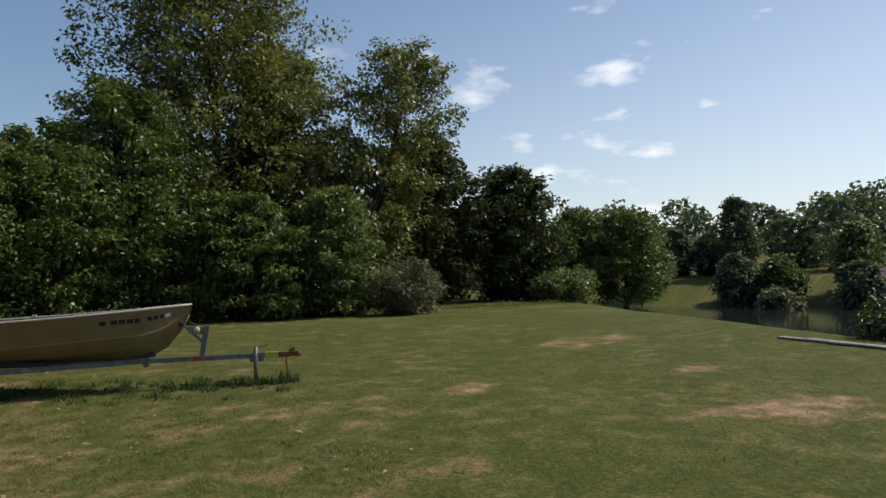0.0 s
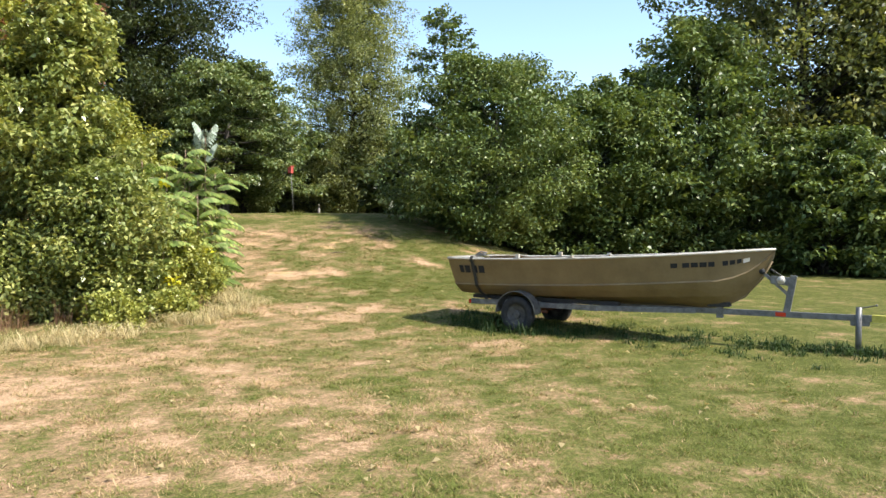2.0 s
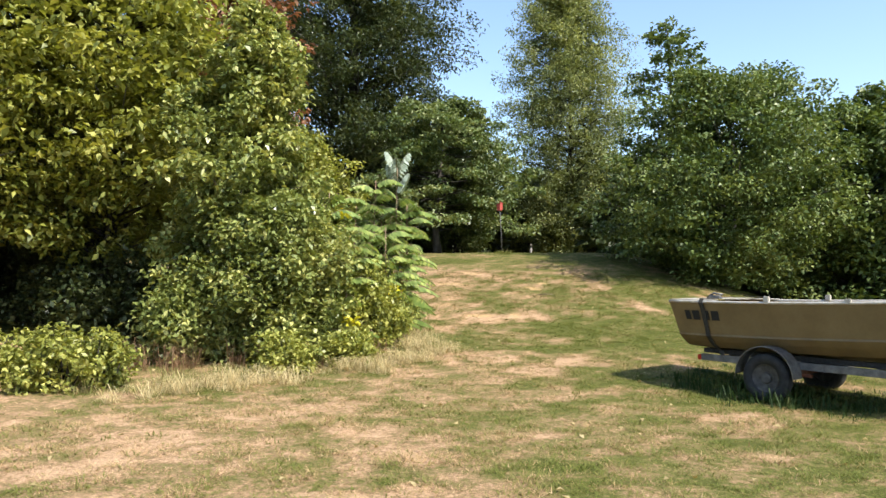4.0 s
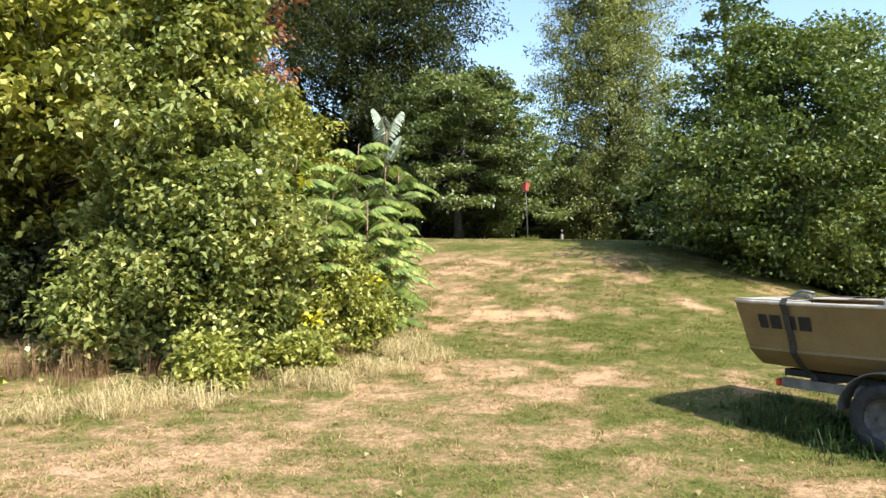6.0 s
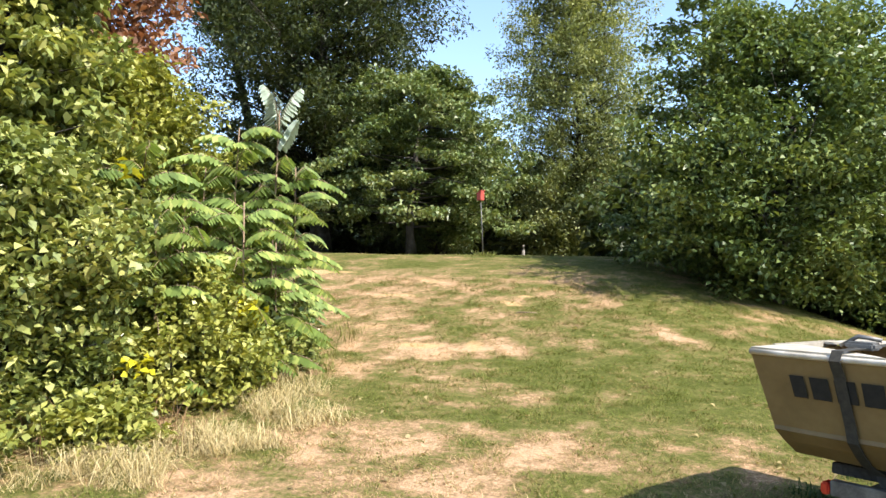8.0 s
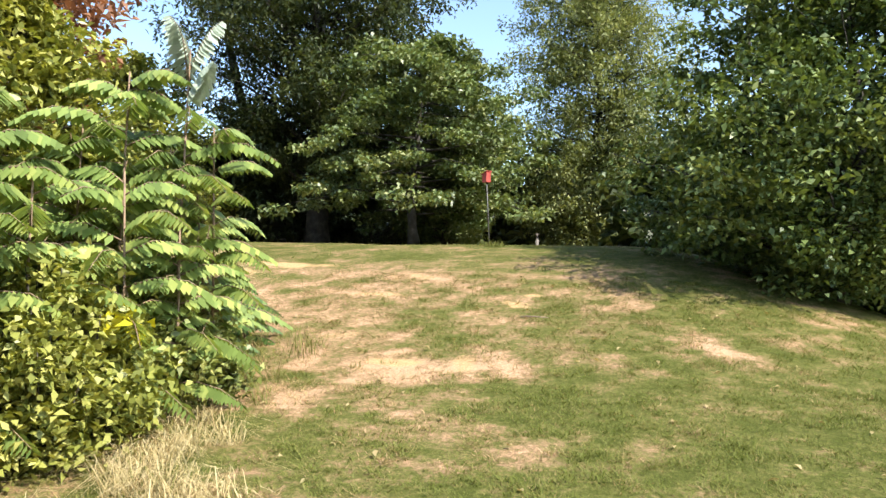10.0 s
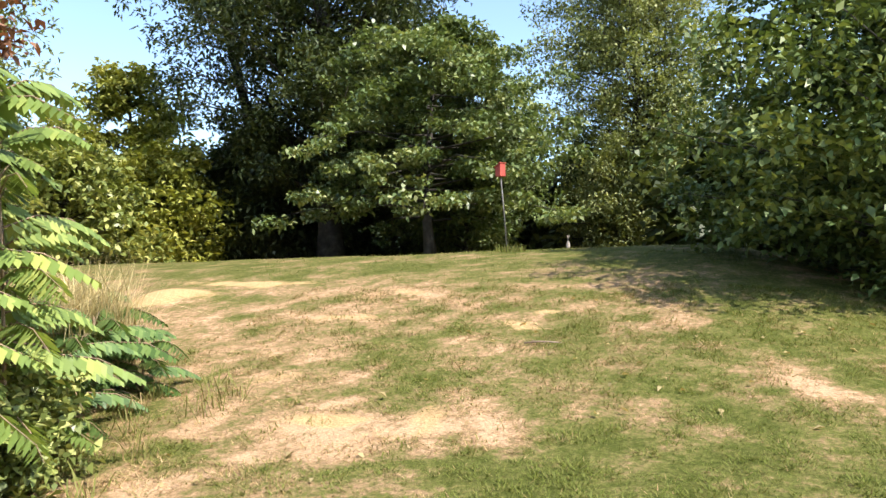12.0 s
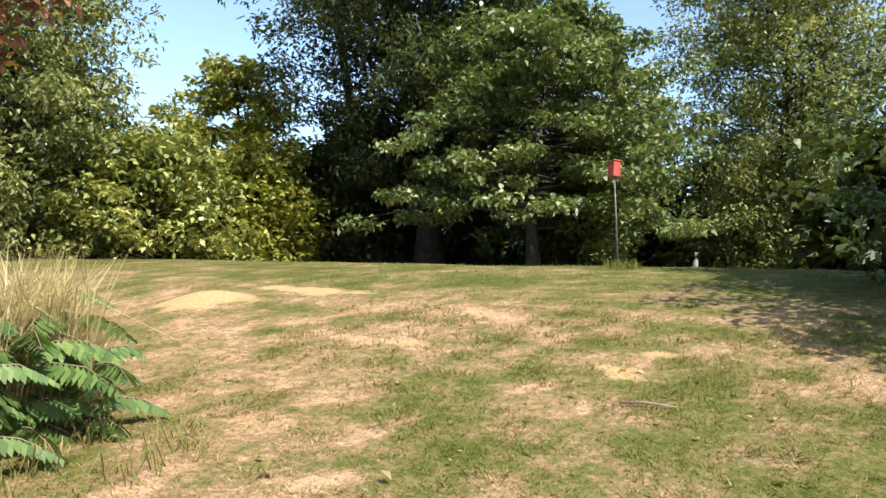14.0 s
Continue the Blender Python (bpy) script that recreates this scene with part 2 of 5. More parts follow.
def tube(path, radii, sides=6):
    """Vertices and faces of a tapered tube along a path."""
    path = [Vector(p) for p in path]
    vs, fs = [], []
    for i, p in enumerate(path):
        d = (path[min(i + 1, len(path) - 1)] - path[max(i - 1, 0)]).normalized()
        a = d.cross(Vector((0, 0, 1)))
        if a.length < 0.05:
            a = d.cross(Vector((1, 0, 0)))
        a.normalize()
        b = d.cross(a)
        for k in range(sides):
            t = 2 * math.pi * k / sides
            vs.append(p + (a * math.cos(t) + b * math.sin(t)) * radii[i])
    for i in range(len(path) - 1):
        for k in range(sides):
            j = (k + 1) % sides
            fs.append((i * sides + k, i * sides + j, (i + 1) * sides + j, (i + 1) * sides + k))
    fs.append(tuple(range(sides))[::-1])
    fs.append(tuple((len(path) - 1) * sides + k for k in range(sides)))
    return vs, fs


def tubes_mesh(name, items, material):
    vs, fs = [], []
    for path, radii, sides in items:
        v, f = tube(path, radii, sides)
        o = len(vs)
        vs += v
        fs += [tuple(i + o for i in face) for face in f]
    return mesh_from(name, vs, fs, material, True)


def unit(v):
    return v / np.maximum(np.linalg.norm(v, axis=-1, keepdims=True), 1e-6)


def leaves(rng, centres, size, length, width, droop=0.35, up=0.9, spread=(1, 1, 1)):
    """Folded four-cornered leaves round the given points."""
    n = len(centres)
    pos = centres + unit(rng.normal(0, 1, (n, 3))) * (rng.rand(n, 1) ** 0.4) * 1.45 * size * np.array(spread)
    nrm = unit(rng.normal(0, 0.5, (n, 3)) + np.array([0, 0, up]))
    d = rng.normal(0, 1, (n, 3))
    d[:, 2] -= droop * 1.5
    d = unit(d - nrm * (d * nrm).sum(-1, keepdims=True) * 0.8)
    s = unit(np.cross(d, nrm))
    ln = length * rng.uniform(0.6, 1.25, (n, 1))
    wd = width * rng.uniform(0.7, 1.2, (n, 1))
    fold = nrm * wd * 0.28
    out = np.empty((n, 4, 3))
    out[:, 0] = pos
    out[:, 1] = pos + d * ln * 0.5 + s * wd * 0.5 + fold
    out[:, 2] = pos + d * ln - nrm * ln * 0.12
    out[:, 3] = pos + d * ln * 0.5 - s * wd * 0.5 + fold
    return out.reshape(-1, 3)


# ---------- terrain ----------
HILL_Y = [-30, -5, 0, 5, 9, 12, 14, 16.5, 18.5, 20, 22, 24.2, 27, 32, 45, 80]
HILL_Z = [0.3, 0.2, 0.12, 0.05, 0.08, 0.16, 0.3, 0.6, 1.0, 1.4, 1.78, 2.07, 2.15, 1.9, 1.3, 1.0]
LAKE_Z = -3.0


def smooth01(t):
    t = np.clip(t, 0, 1)
    return t * t * (3 - 2 * t)


_lat = np.random.RandomState(5).rand(256, 256)


def vnoise(x, y, scale, octaves=3):
    """Smooth value noise between 0 and 1."""
    total, amp, norm = 0.0, 1.0, 0.0
    x, y = np.asarray(x, float) * scale, np.asarray(y, float) * scale
    for o in range(octaves):
        xi, yi = np.floor(x).astype(int), np.floor(y).astype(int)
        fx, fy = x - xi, y - yi
        fx, fy = fx * fx * (3 - 2 * fx), fy * fy * (3 - 2 * fy)
        a, b = _lat[xi % 256, yi % 256], _lat[(xi + 1) % 256, yi % 256]
        c, d = _lat[xi % 256, (yi + 1) % 256], _lat[(xi + 1) % 256, (yi + 1) % 256]
        total = total + amp * ((a * (1 - fx) + b * fx) * (1 - fy) + (c * (1 - fx) + d * fx) * fy)
        norm += amp
        x, y, amp = x * 2.03 + 17.3, y * 2.03 + 5.7, amp * 0.5
    return total / norm


_hy = np.linspace(-30, 80, 441)
_hz = np.interp(_hy, HILL_Y, HILL_Z)
_k = np.exp(-np.linspace(-2, 2, 17) ** 2)
_hz = np.convolve(np.pad(_hz, 8, mode="edge"), _k / _k.sum(), "valid")


def ground_z(x, y):
    x, y = np.asarray(x, float), np.asarray(y, float)
    hill = np.interp(y, _hy, _hz)
    flat = np.interp(y, [-30, 0, 40], [0.1, 0.1, 0.35])
    w = smooth01((7.6 - x) / 7.2)
    z = hill * w + flat * (1 - w)
    z = z + (vnoise(x, y, 0.22, 2) - 0.5) * 0.10 + (vnoise(x, y, 1.3, 2) - 0.5) * 0.03
    # sand heap on the shoulder of the knoll
    z = z + 0.15 * np.exp(-(((x + 6.2) / 0.5) ** 2 + ((y - 20.0) / 0.45) ** 2))
    # fall to the lake, and the wooded far bank
    fall = smooth01((x * 0.786 - y * 0.618 - 11.5) / 15)
    z = z * (1 - fall) + (LAKE_Z - 1.2) * fall
    bank = smooth01((x * 0.97 + y * 0.22 - 92) / 10)
    z = z + bank * 4.6
    rise = smooth01((x * 0.97 + y * 0.22 - 104) / 90)
    return z + rise * 9.0


def gz(x, y):
    return float(ground_z(x, y))


# bare and sandy places: x, y, half length, half width, turn in degrees, how sandy
SAND = [(-6.2, 20.0, 0.46, 0.36, 10, 1.2), (-5.6, 20.95, 1.15, 0.24, -3, 0.95), (-2.95, 19.15, 0.5, 0.12, 3, 0.7), (-2.65, 20.2, 0.3, 0.12, -20, 0.7),
        (-1.0, 19.0, 0.25, 0.12, -30, 0.95), (-0.83, 19.42, 0.18, 0.08, 0, 0.9), (-1.8, 16.5, 0.28, 0.12, 10, 1.0), (-2.7, 17.3, 0.3, 0.12, 40, 0.5),
        (-1.0, 16.6, 0.14, 0.4, 20, 0.7), (-6.6, 18.6, 0.4, 0.25, 0, 0.6)]
BARE = [(-2.95, 19.15, 1.0, 0.35, 3, 0.7), (-2.3, 19.9, 1.0, 0.22, -32, 0.75), (0.25, 19.0, 0.45, 0.25, 10, 0.6), (1.35, 17.75, 0.95, 0.25, -48, 0.75),
        (-1.7, 16.3, 0.9, 0.6, 25, 0.85), (-2.2, 15.2, 0.8, 0.6, 30, 0.7), (-1.2, 14.9, 0.6, 0.4, 0, 0.65), (-0.85, 16.6, 0.45, 0.8, 12, 0.75), (-2.6, 17.4, 0.7, 0.8, 20, 0.7), (-4.2, 18.0, 1.3, 0.5, 0, 0.5),
        (-0.9, 19.1, 0.5, 0.3, -30, 0.5), (-0.4, 12.6, 1.6, 0.75, 5, 0.75), (-0.7, 10.6, 1.7, 1.1, 0, 0.6), (-2.8, 7.2, 2.6, 1.5, 0, 0.7),
        (0.6, 8.4, 1.4, 0.7, 0, 0.45), (-1.0, 5.6, 2.6, 1.3, 0, 0.5), (1.9, 9.6, 0.9, 0.35, 5, 0.45), (6.3, 6.1, 0.7, 0.2, 45, 0.5), (7.7, 5.75, 0.55, 0.28, 20, 0.55),
        (11.6, 4.1, 0.7, 0.35, -10, 0.5), (8.6, 1.85, 1.1, 0.6, 0, 0.65), (4.6, 3.2, 0.4, 0.28, 0, 0.5), (-0.3, 14.4, 0.9, 0.4, 0, 0.5), (2.3, 18.6, 0.6, 0.15, -30, 0.4),
        (4.0, 6.4, 0.6, 0.25, 0, 0.45), (14.5, 8.0, 1.6, 0.6, 0, 0.5)]


def ovals(x, y, rows):
    out = np.zeros_like(np.asarray(x, float))
    wob = (vnoise(x, y, 3.1, 3) - 0.5) * 1.5
    for cx, cy, a, b, turn, amount in rows:
        c, s = math.cos(radians(turn)), math.sin(radians(turn))
        u, v = ((x - cx) * c + (y - cy) * s) / a, (-(x - cx) * s + (y - cy) * c) / b
        r = np.sqrt(u * u + v * v) + wob
        out = np.maximum(out, amount * smooth01((1.6 - r) / 1.1))
    return out


def dryness(x, y):
    x, y = np.asarray(x, float), np.asarray(y, float)
    base = 0.18 + 0.22 * smooth01((3.2 - x) / 4.0) * smooth01((14.5 - y) / 3.0)
    base = base + 0.18 * smooth01((1.5 - x) / 4.0) * smooth01((y - 14) / 3.0) * smooth01((23 - y) / 3.0)
    n1 = vnoise(x, y, 0.55, 3)
    n2 = vnoise(x, y, 2.3, 3)
    n3 = vnoise(x + 9, y + 31, 6.5, 2)
    base = base + 0.03 * smooth01((2.5 - x) / 3.0) * smooth01((y - 15.2) / 2.0) * smooth01((22.5 - y) / 2.5)
    d = base + (n1 - 0.5) * 0.6 + (n2 - 0.5) * 0.85 + (n3 - 0.5) * 0.65
    d = d - 0.13 * smooth01((x - 2.5) / 2.0) * smooth01((15 - y) / 3.0)
    d = d - 0.2 * smooth01((x - 5.0) / 4.0)
    green = 0.35 * np.exp(-(((x - 2.2) / 2.6) ** 2 + ((y - 15.0) / 1.4) ** 2))
    return np.clip(np.maximum(d - green, ovals(x, y, BARE) * (0.12 + 1.45 * vnoise(x + 40, y, 3.8, 3)) + (n2 - 0.5) * 0.6 + (n3 - 0.5) * 0.6), 0, 1)


def axis_lines(lo, hi, step, far_lo, far_hi):
    core = list(np.arange(lo, hi + step / 2, step))
    s, v = step, lo
    low = []
    while v > far_lo:
        s *= 1.13
        v -= s
        low.append(v)
    s, v = step, core[-1]
    high = []
    while v < far_hi:
        s *= 1.13
        v += s
        high.append(v)
    return np.array(low[::-1] + core + high)


def make_ground():
    xs = axis_lines(-8, 12, 0.13, -900, 900)
    ys = axis_lines(-1, 25, 0.13, -900, 900)
    X, Y = np.meshgrid(xs, ys)
    Z = ground_z(X, Y)
    nx, ny = len(xs), len(ys)
    me = bpy.data.meshes.new("ground")
    i = np.arange(nx * ny).reshape(ny, nx)
    f = np.stack([i[:-1, :-1], i[:-1, 1:], i[1:, 1:], i[1:, :-1]], -1).reshape(-1, 4)
    me.vertices.add(nx * ny)
    me.vertices.foreach_set("co", np.stack([X, Y, Z], -1).astype(np.float32).ravel())
    me.loops.add(f.size)
    me.loops.foreach_set("vertex_index", f.astype(np.int32).ravel())
    me.polygons.add(len(f))
    me.polygons.foreach_set("loop_start", np.arange(0, f.size, 4, dtype=np.int32))
    me.update(calc_edges=True)
    me.polygons.foreach_set("use_smooth", [True] * len(f))
    me.attributes.new("dry", "FLOAT", "POINT").data.foreach_set("value", dryness(X, Y).astype(np.float32).ravel())
    me.attributes.new("sand", "FLOAT", "POINT").data.foreach_set("value", ovals(X, Y, SAND).astype(np.float32).ravel())
    me.materials.append(M_GROUND)
    return tagged(new("ground", me), "patchy lawn of green and dried grass with sandy bare spots", "lawn", kind="structure")


ground = make_ground()

M_WATER, _n, _l, _b = nodes_of("lake_water")
_b.inputs["Base Color"].default_value = (0.018, 0.028, 0.022, 1)
_b.inputs["Roughness"].default_value = 0.08
_w = noise_node(_n, _l, 1.2, 3)
bump(_n, _l, _w.outputs["Fac"], _b, 0.15, 0.05)
water_bm = bmesh.new()
for c in ((34, -160), (128, -160), (128, 120), (34, 120)):
    water_bm.verts.new((c[0], c[1], LAKE_Z))
water_bm.faces.new(water_bm.verts)
water = bm_part("water", water_bm, M_WATER, None)
tagged(water, "dark still lake below the lawn", "lake", kind="structure")


# ---------- trees ----------
def tree(kind, label, category, x, y, top, radius, low, leaf_mat, seed, boughs=70, clumps=5, per=45, leaf=0.17, wide=0.5, shape="round",
         trunk=0.16, clump=0.42, droop=0.35, rise=0.25, lean=(0, 0), group="", flat=0.36, inner=0.36):
    """A trunk with limbs, and a crown of leaves set in sprays along the boughs. top and low are heights over the base."""
    rng = np.random.RandomState(seed)
    if -12 < x < 1 and 25 < y < 36:
        per, leaf = int(per * 0.66), leaf * 0.95
    elif y > 25 or x > 10:
        per, leaf = max(11, int(per * 0.43)), leaf * 1.3
    else:
        per, leaf = int(per * 0.66), leaf * 1.08
    z0 = gz(x, y) - 0.05
    root = empty_at(kind, x, y, z0)
    tagged(root, label, category, group)
    bend = rng.normal(0, 0.03 * top, (2, 2))
    spine = []
    for k in range(9):
        t = k / 8
        sx = lean[0] * t + bend[0, 0] * math.sin(t * 3.1) + bend[0, 1] * math.sin(t * 6.0) * 0.4
        sy = lean[1] * t + bend[1, 0] * math.sin(t * 3.1) + bend[1, 1] * math.sin(t * 6.0) * 0.4
        spine.append((sx, sy, top * 0.94 * t))
    radii = [trunk * (1.45 if k == 0 else 1) * (1 - 0.93 * k / 8) + 0.012 for k in range(9)]
    part("trunk", tubes_mesh("trunk", [(spine, radii, 9)], M_BARK), root)
    sp = np.array(spine)
    limbs, centres, sizes = [], [], []
    for b in range(boughs):
        u = (b + rng.rand()) / boughs
        h = low + (top * 0.96 - low) * u
        v = (h - low) / max(top - low, 0.1)
        if shape == "cone":
            prof = (1 - v) ** 0.75 * (0.55 + 0.45 * min(1, v * 5)) + 0.05
        elif shape == "egg":
            prof = math.sin(math.pi * min(1, (v * 0.86 + 0.14))) ** 0.65 + 0.04
        elif shape == "dome":
            prof = math.sqrt(max(0.02, 1 - v ** 2.2))
        else:
            prof = math.sqrt(max(0.03, 1 - (2 * v - 0.85) ** 2 / 1.33))
        az = b * 2.39996 + rng.normal(0, 0.35)
        reach = radius * prof * rng.uniform(0.6, 1.16)
        start = np.array([np.interp(h * 0.9, sp[:, 2], sp[:, i]) for i in range(3)])
        start[2] = max(h - reach * rise * 1.3, 0.25 * h)
        start[:2] = [np.interp(start[2], sp[:, 2], sp[:, i]) for i in range(2)]
        end = np.array([start[0] + math.cos(az) * reach, start[1] + math.sin(az) * reach, h])
        mid = start * 0.45 + end * 0.55 + np.array([0, 0, reach * 0.07])
        limbs.append(([start, mid, end], [trunk * 0.22 * (1 - u * 0.6) + 0.006, trunk * 0.09 * (1 - u * 0.6) + 0.004, 0.003], 4))
        for c in range(clumps):
            t = inner + (1.04 - inner) * (c + rng.rand()) / clumps
            p = start * (1 - t) ** 2 + 2 * mid * t * (1 - t) + end * t ** 2
            side = np.array([-math.sin(az), math.cos(az), 0]) * rng.normal(0, 0.2) * reach * t
            centres.append(p + side + np.array([0, 0, rng.normal(0, 0.05) * radius]))
            sizes.append(clump * rng.uniform(0.55, 1.15) * (0.75 + 0.35 * prof))
    part("limb", tubes_mesh("limb", limbs, M_BARK), root)
    centres, sizes = np.repeat(np.array(centres), per, 0), np.repeat(np.array(sizes), per)[:, None]
    part("crown", quads_mesh("crown", leaves(rng, centres, sizes, leaf, leaf * wide, droop, 1.0, (1, 1, flat)), leaf_mat), root)
    return root


def shrub(kind, label, category, x, y, top, rx, ry, leaf_mat, seed, stems=26, per=60, clumps=5, leaf=0.1, wide=0.55, clump=0.22, droop=0.3, spread=0.9, group=""):
    """Many thin stems from the ground that fan out under a shell of leaves."""
    rng = np.random.RandomState(seed)
    z0 = gz(x, y) - 0.04
    root = empty_at(kind, x, y, z0)
    tagged(root, label, category, group)
    limbs, centres, sizes = [], [], []
    for s in range(stems):
        az, r = s * 2.39996 + rng.normal(0, 0.3), math.sqrt((s + 0.5) / stems)
        ex, ey = math.cos(az) * rx * r * spread, math.sin(az) * ry * r * spread
        h = top * math.sqrt(max(0.05, 1 - 0.8 * r * r)) * rng.uniform(0.72, 1.08)
        a = np.array([ex * 0.35 + rng.normal(0, 0.05), ey * 0.35 + rng.normal(0, 0.05), -0.02])
        e = np.array([ex, ey, h])
        m = a * 0.5 + e * 0.5 + np.array([ex * 0.12, ey * 0.12, h * 0.08])
        limbs.append(([a, m, e], [0.018, 0.011, 0.003], 4))
        for c in range(clumps):
            t = 0.12 + 0.9 * (c + rng.rand()) / clumps
            p = a * (1 - t) ** 2 + 2 * m * t * (1 - t) + e * t * t
            out = np.array([math.cos(az) * rx, math.sin(az) * ry, 0]) * rng.uniform(0.0, 0.28) * (1.1 - t * 0.5)
            centres.append(p + out + rng.normal(0, 0.06, 3))
            sizes.append(clump * rng.uniform(0.7, 1.3))
    part("stem", tubes_mesh("stem", limbs, M_BARK), root)
    centres, sizes = np.repeat(np.array(centres), per, 0), np.repeat(np.array(sizes), per)[:, None]
    v = leaves(rng, centres, sizes, leaf, leaf * wide, droop, 0.8, (1, 1, 0.75))
    v[:, 2] = np.maximum(v[:, 2], 0.02)
    part("foliage", quads_mesh("foliage", v, leaf_mat), root)
    return root


# the knoll
tree("maple_tree", "broad dark green maple with layered boughs on the lawn edge", "tree", 3.5, 22.3, 5.7, 3.0, 0.25, M_MAPLE, 11, 110, 5, 185, 0.108, 0.62, "egg", 0.15, 0.38, 0.5, 0.35, flat=0.55)
tree("maple_tree", "slim maple with a feathery top behind the broad one", "tree", 2.2, 23.6, 7.1, 1.3, 1.2, M_MAPLE, 12, 50, 4, 45, 0.14, 0.6, "egg", 0.1, 0.26)
tree("maple_tree", "rounded green maple beside the boat lawn", "tree", 7.7, 24.7, 6.4, 3.0, 0.3, M_MAPLE, 13, 105, 5, 105, 0.16, 0.62, "egg", 0.16, 0.42, 0.5, 0.35, flat=0.55)
tree("elm_tree", "tall conical grey-green elm with a fine drooping crown", "tree", -1.9, 35.2, 13.6, 3.1, 0.9, M_ELM, 14, 220, 7, 95, 0.14, 0.5, "egg", 0.2, 0.36, 0.9, 0.12, flat=0.8, inner=0.15)
tree("oak_tree", "very large dark oak towering over the knoll", "tree", -10.0, 31.4, 17.0, 4.6, 2.9, M_OAKSHADE, 15, 190, 7, 125, 0.2, 0.42, "egg", 0.36, 0.5, 0.7, 0.3, flat=0.65, inner=0.25)
tree("dogwood_tree", "spreading dogwood with bright leaf tiers before the oak", "tree", -5.7, 28.7, 6.0, 3.3, 0.9, M_DOGWOOD, 16, 78, 5, 130, 0.16, 0.62, "dome", 0.14, 0.32, 0.45, -0.05, flat=0.34)
tree("hickory_tree", "leafy green hickory beside the oak", "tree", -5.5, 31.2, 6.0, 2.1, 0.7, M_DOGWOOD, 17, 90, 5, 80, 0.16, 0.42, "egg", 0.14, 0.34, 0.7, flat=0.5)
# two hickories in the dark oak leaf: shade below the oak as leaf colour
tree("hickory_tree", "hickory beside the oak, its leaves coloured dark for shade", "tree", -12.9, 31.4, 4.6, 1.8, 0.3, M_OAKSHADE, 18, 80, 5, 70, 0.2, 0.45, "egg", 0.14, 0.36, 0.6, flat=0.5)
tree("hickory_tree", "hickory under the oak's boughs, its leaves coloured dark for shade", "tree", -9.4, 34.6, 4.4, 2.6, 0.3, M_OAKSHADE, 19, 80, 5, 70, 0.2, 0.45, "dome", 0.12, 0.36, 0.6, flat=0.5)

# the large oak's left bough, modelled as a separate leaning tree
tree("oak_tree", "dark overhanging bough of the large oak, built as a leaning tree", "tree", -11.6, 31.9, 17.0, 2.0, 9.4, M_OAKSHADE, 20, 70, 6, 80, 0.22, 0.42, "egg", 0.22, 0.42, 0.7, 0.1, (-6.0, 0.0), flat=0.6)

# woods to the north-west
tree("ash_tree", "yellow-green ash in full sun at the wood's edge", "tree", -17.6, 31.0, 7.3, 2.5, 0.3, M_YELLOW, 21, 90, 5, 70, 0.2, 0.5, "egg", 0.14, 0.36, flat=0.5)
tree("ash_tree", "light green ash at the wood's edge", "tree", -20.0, 29.5, 4.6, 2.4, 0.2, M_BUSH, 22, 80, 5, 60, 0.19, 0.5, "round", 0.12, 0.36, flat=0.5)
tree("willow_tree", "tall pale green willow with a soft outline", "tree", -17.6, 23.6, 10.5, 3.3, 0.4, M_ELM, 23, 130, 6, 80, 0.17, 0.42, "egg", 0.16, 0.38, 0.9, 0.15, flat=0.7)
tree("ash_tree", "bushy green ash behind the meadow grass", "tree", -14.6, 25.8, 3.2, 2.2, 0.1, M_BUSH, 24, 70, 5, 60, 0.17, 0.5, "dome", 0.1, 0.34, flat=0.5)
tree("ash_tree", "small sunlit ash beside the oak's shade", "tree", -13.9, 28.9, 3.8, 1.8, 0.1, M_YELLOW, 25, 60, 5, 60, 0.17, 0.5, "dome", 0.09, 0.32, flat=0.5)

# behind the lawn, east of the knoll
tree("walnut_tree", "dense green walnut behind the boat", "tree", 11.4, 25.4, 9.0, 3.1, 0.3, M_MAPLE, 31, 120, 5, 105, 0.17, 0.5, "egg", 0.16, 0.44, 0.5, 0.35, flat=0.55)
tree("poplar_tree", "tall grey-green poplar with open upper boughs", "tree", 16.4, 27.2, 19.0, 5.0, 1.0, M_POPLAR, 32, 260, 7, 80, 0.17, 0.6, "round", 0.24, 0.56, 0.7, 0.35, flat=0.6)
tree("poplar_tree", "leaning tall poplar with a ragged crown", "tree", 21.2, 25.0, 12.6, 3.2, 1.0, M_POPLAR, 33, 120, 6, 75, 0.16, 0.6, "round", 0.2, 0.4, 0.7, 0.4, (2.4, -2.0), flat=0.6)
tree("poplar_tree", "tall grey-green poplar in the middle of the row", "tree", 19.4, 27.6, 12.8, 3.4, 1.5, M_POPLAR, 42, 120, 6, 70, 0.17, 0.6, "egg", 0.2, 0.42, 0.7, 0.3, flat=0.6)
tree("walnut_tree", "low green walnut under the poplars", "tree", 14.4, 22.8, 4.8, 2.6, 0.1, M_MAPLE, 34, 80, 5, 95, 0.165, 0.5, "dome", 0.12, 0.36, 0.5)
tree("walnut_tree", "leafy green walnut hung with yellowing vine", "tree", 17.9, 21.6, 5.2, 2.3, 0.1, M_DOGWOOD, 35, 80, 5, 90, 0.16, 0.5, "egg", 0.12, 0.34, 0.5)
tree("oak_tree", "dark oak at the far end of the lawn", "tree", 26.4, 25.2, 8.8, 3.2, 0.6, M_OAKSHADE, 36, 100, 5, 75, 0.25, 0.5, "egg", 0.2, 0.46, flat=0.5)
tree("oak_tree", "dark oak above the lake slope", "tree", 31.2, 23.0, 7.4, 2.6, 0.3, M_OAKSHADE, 37, 90, 5, 70, 0.25, 0.5, "egg", 0.18, 0.44, flat=0.5)
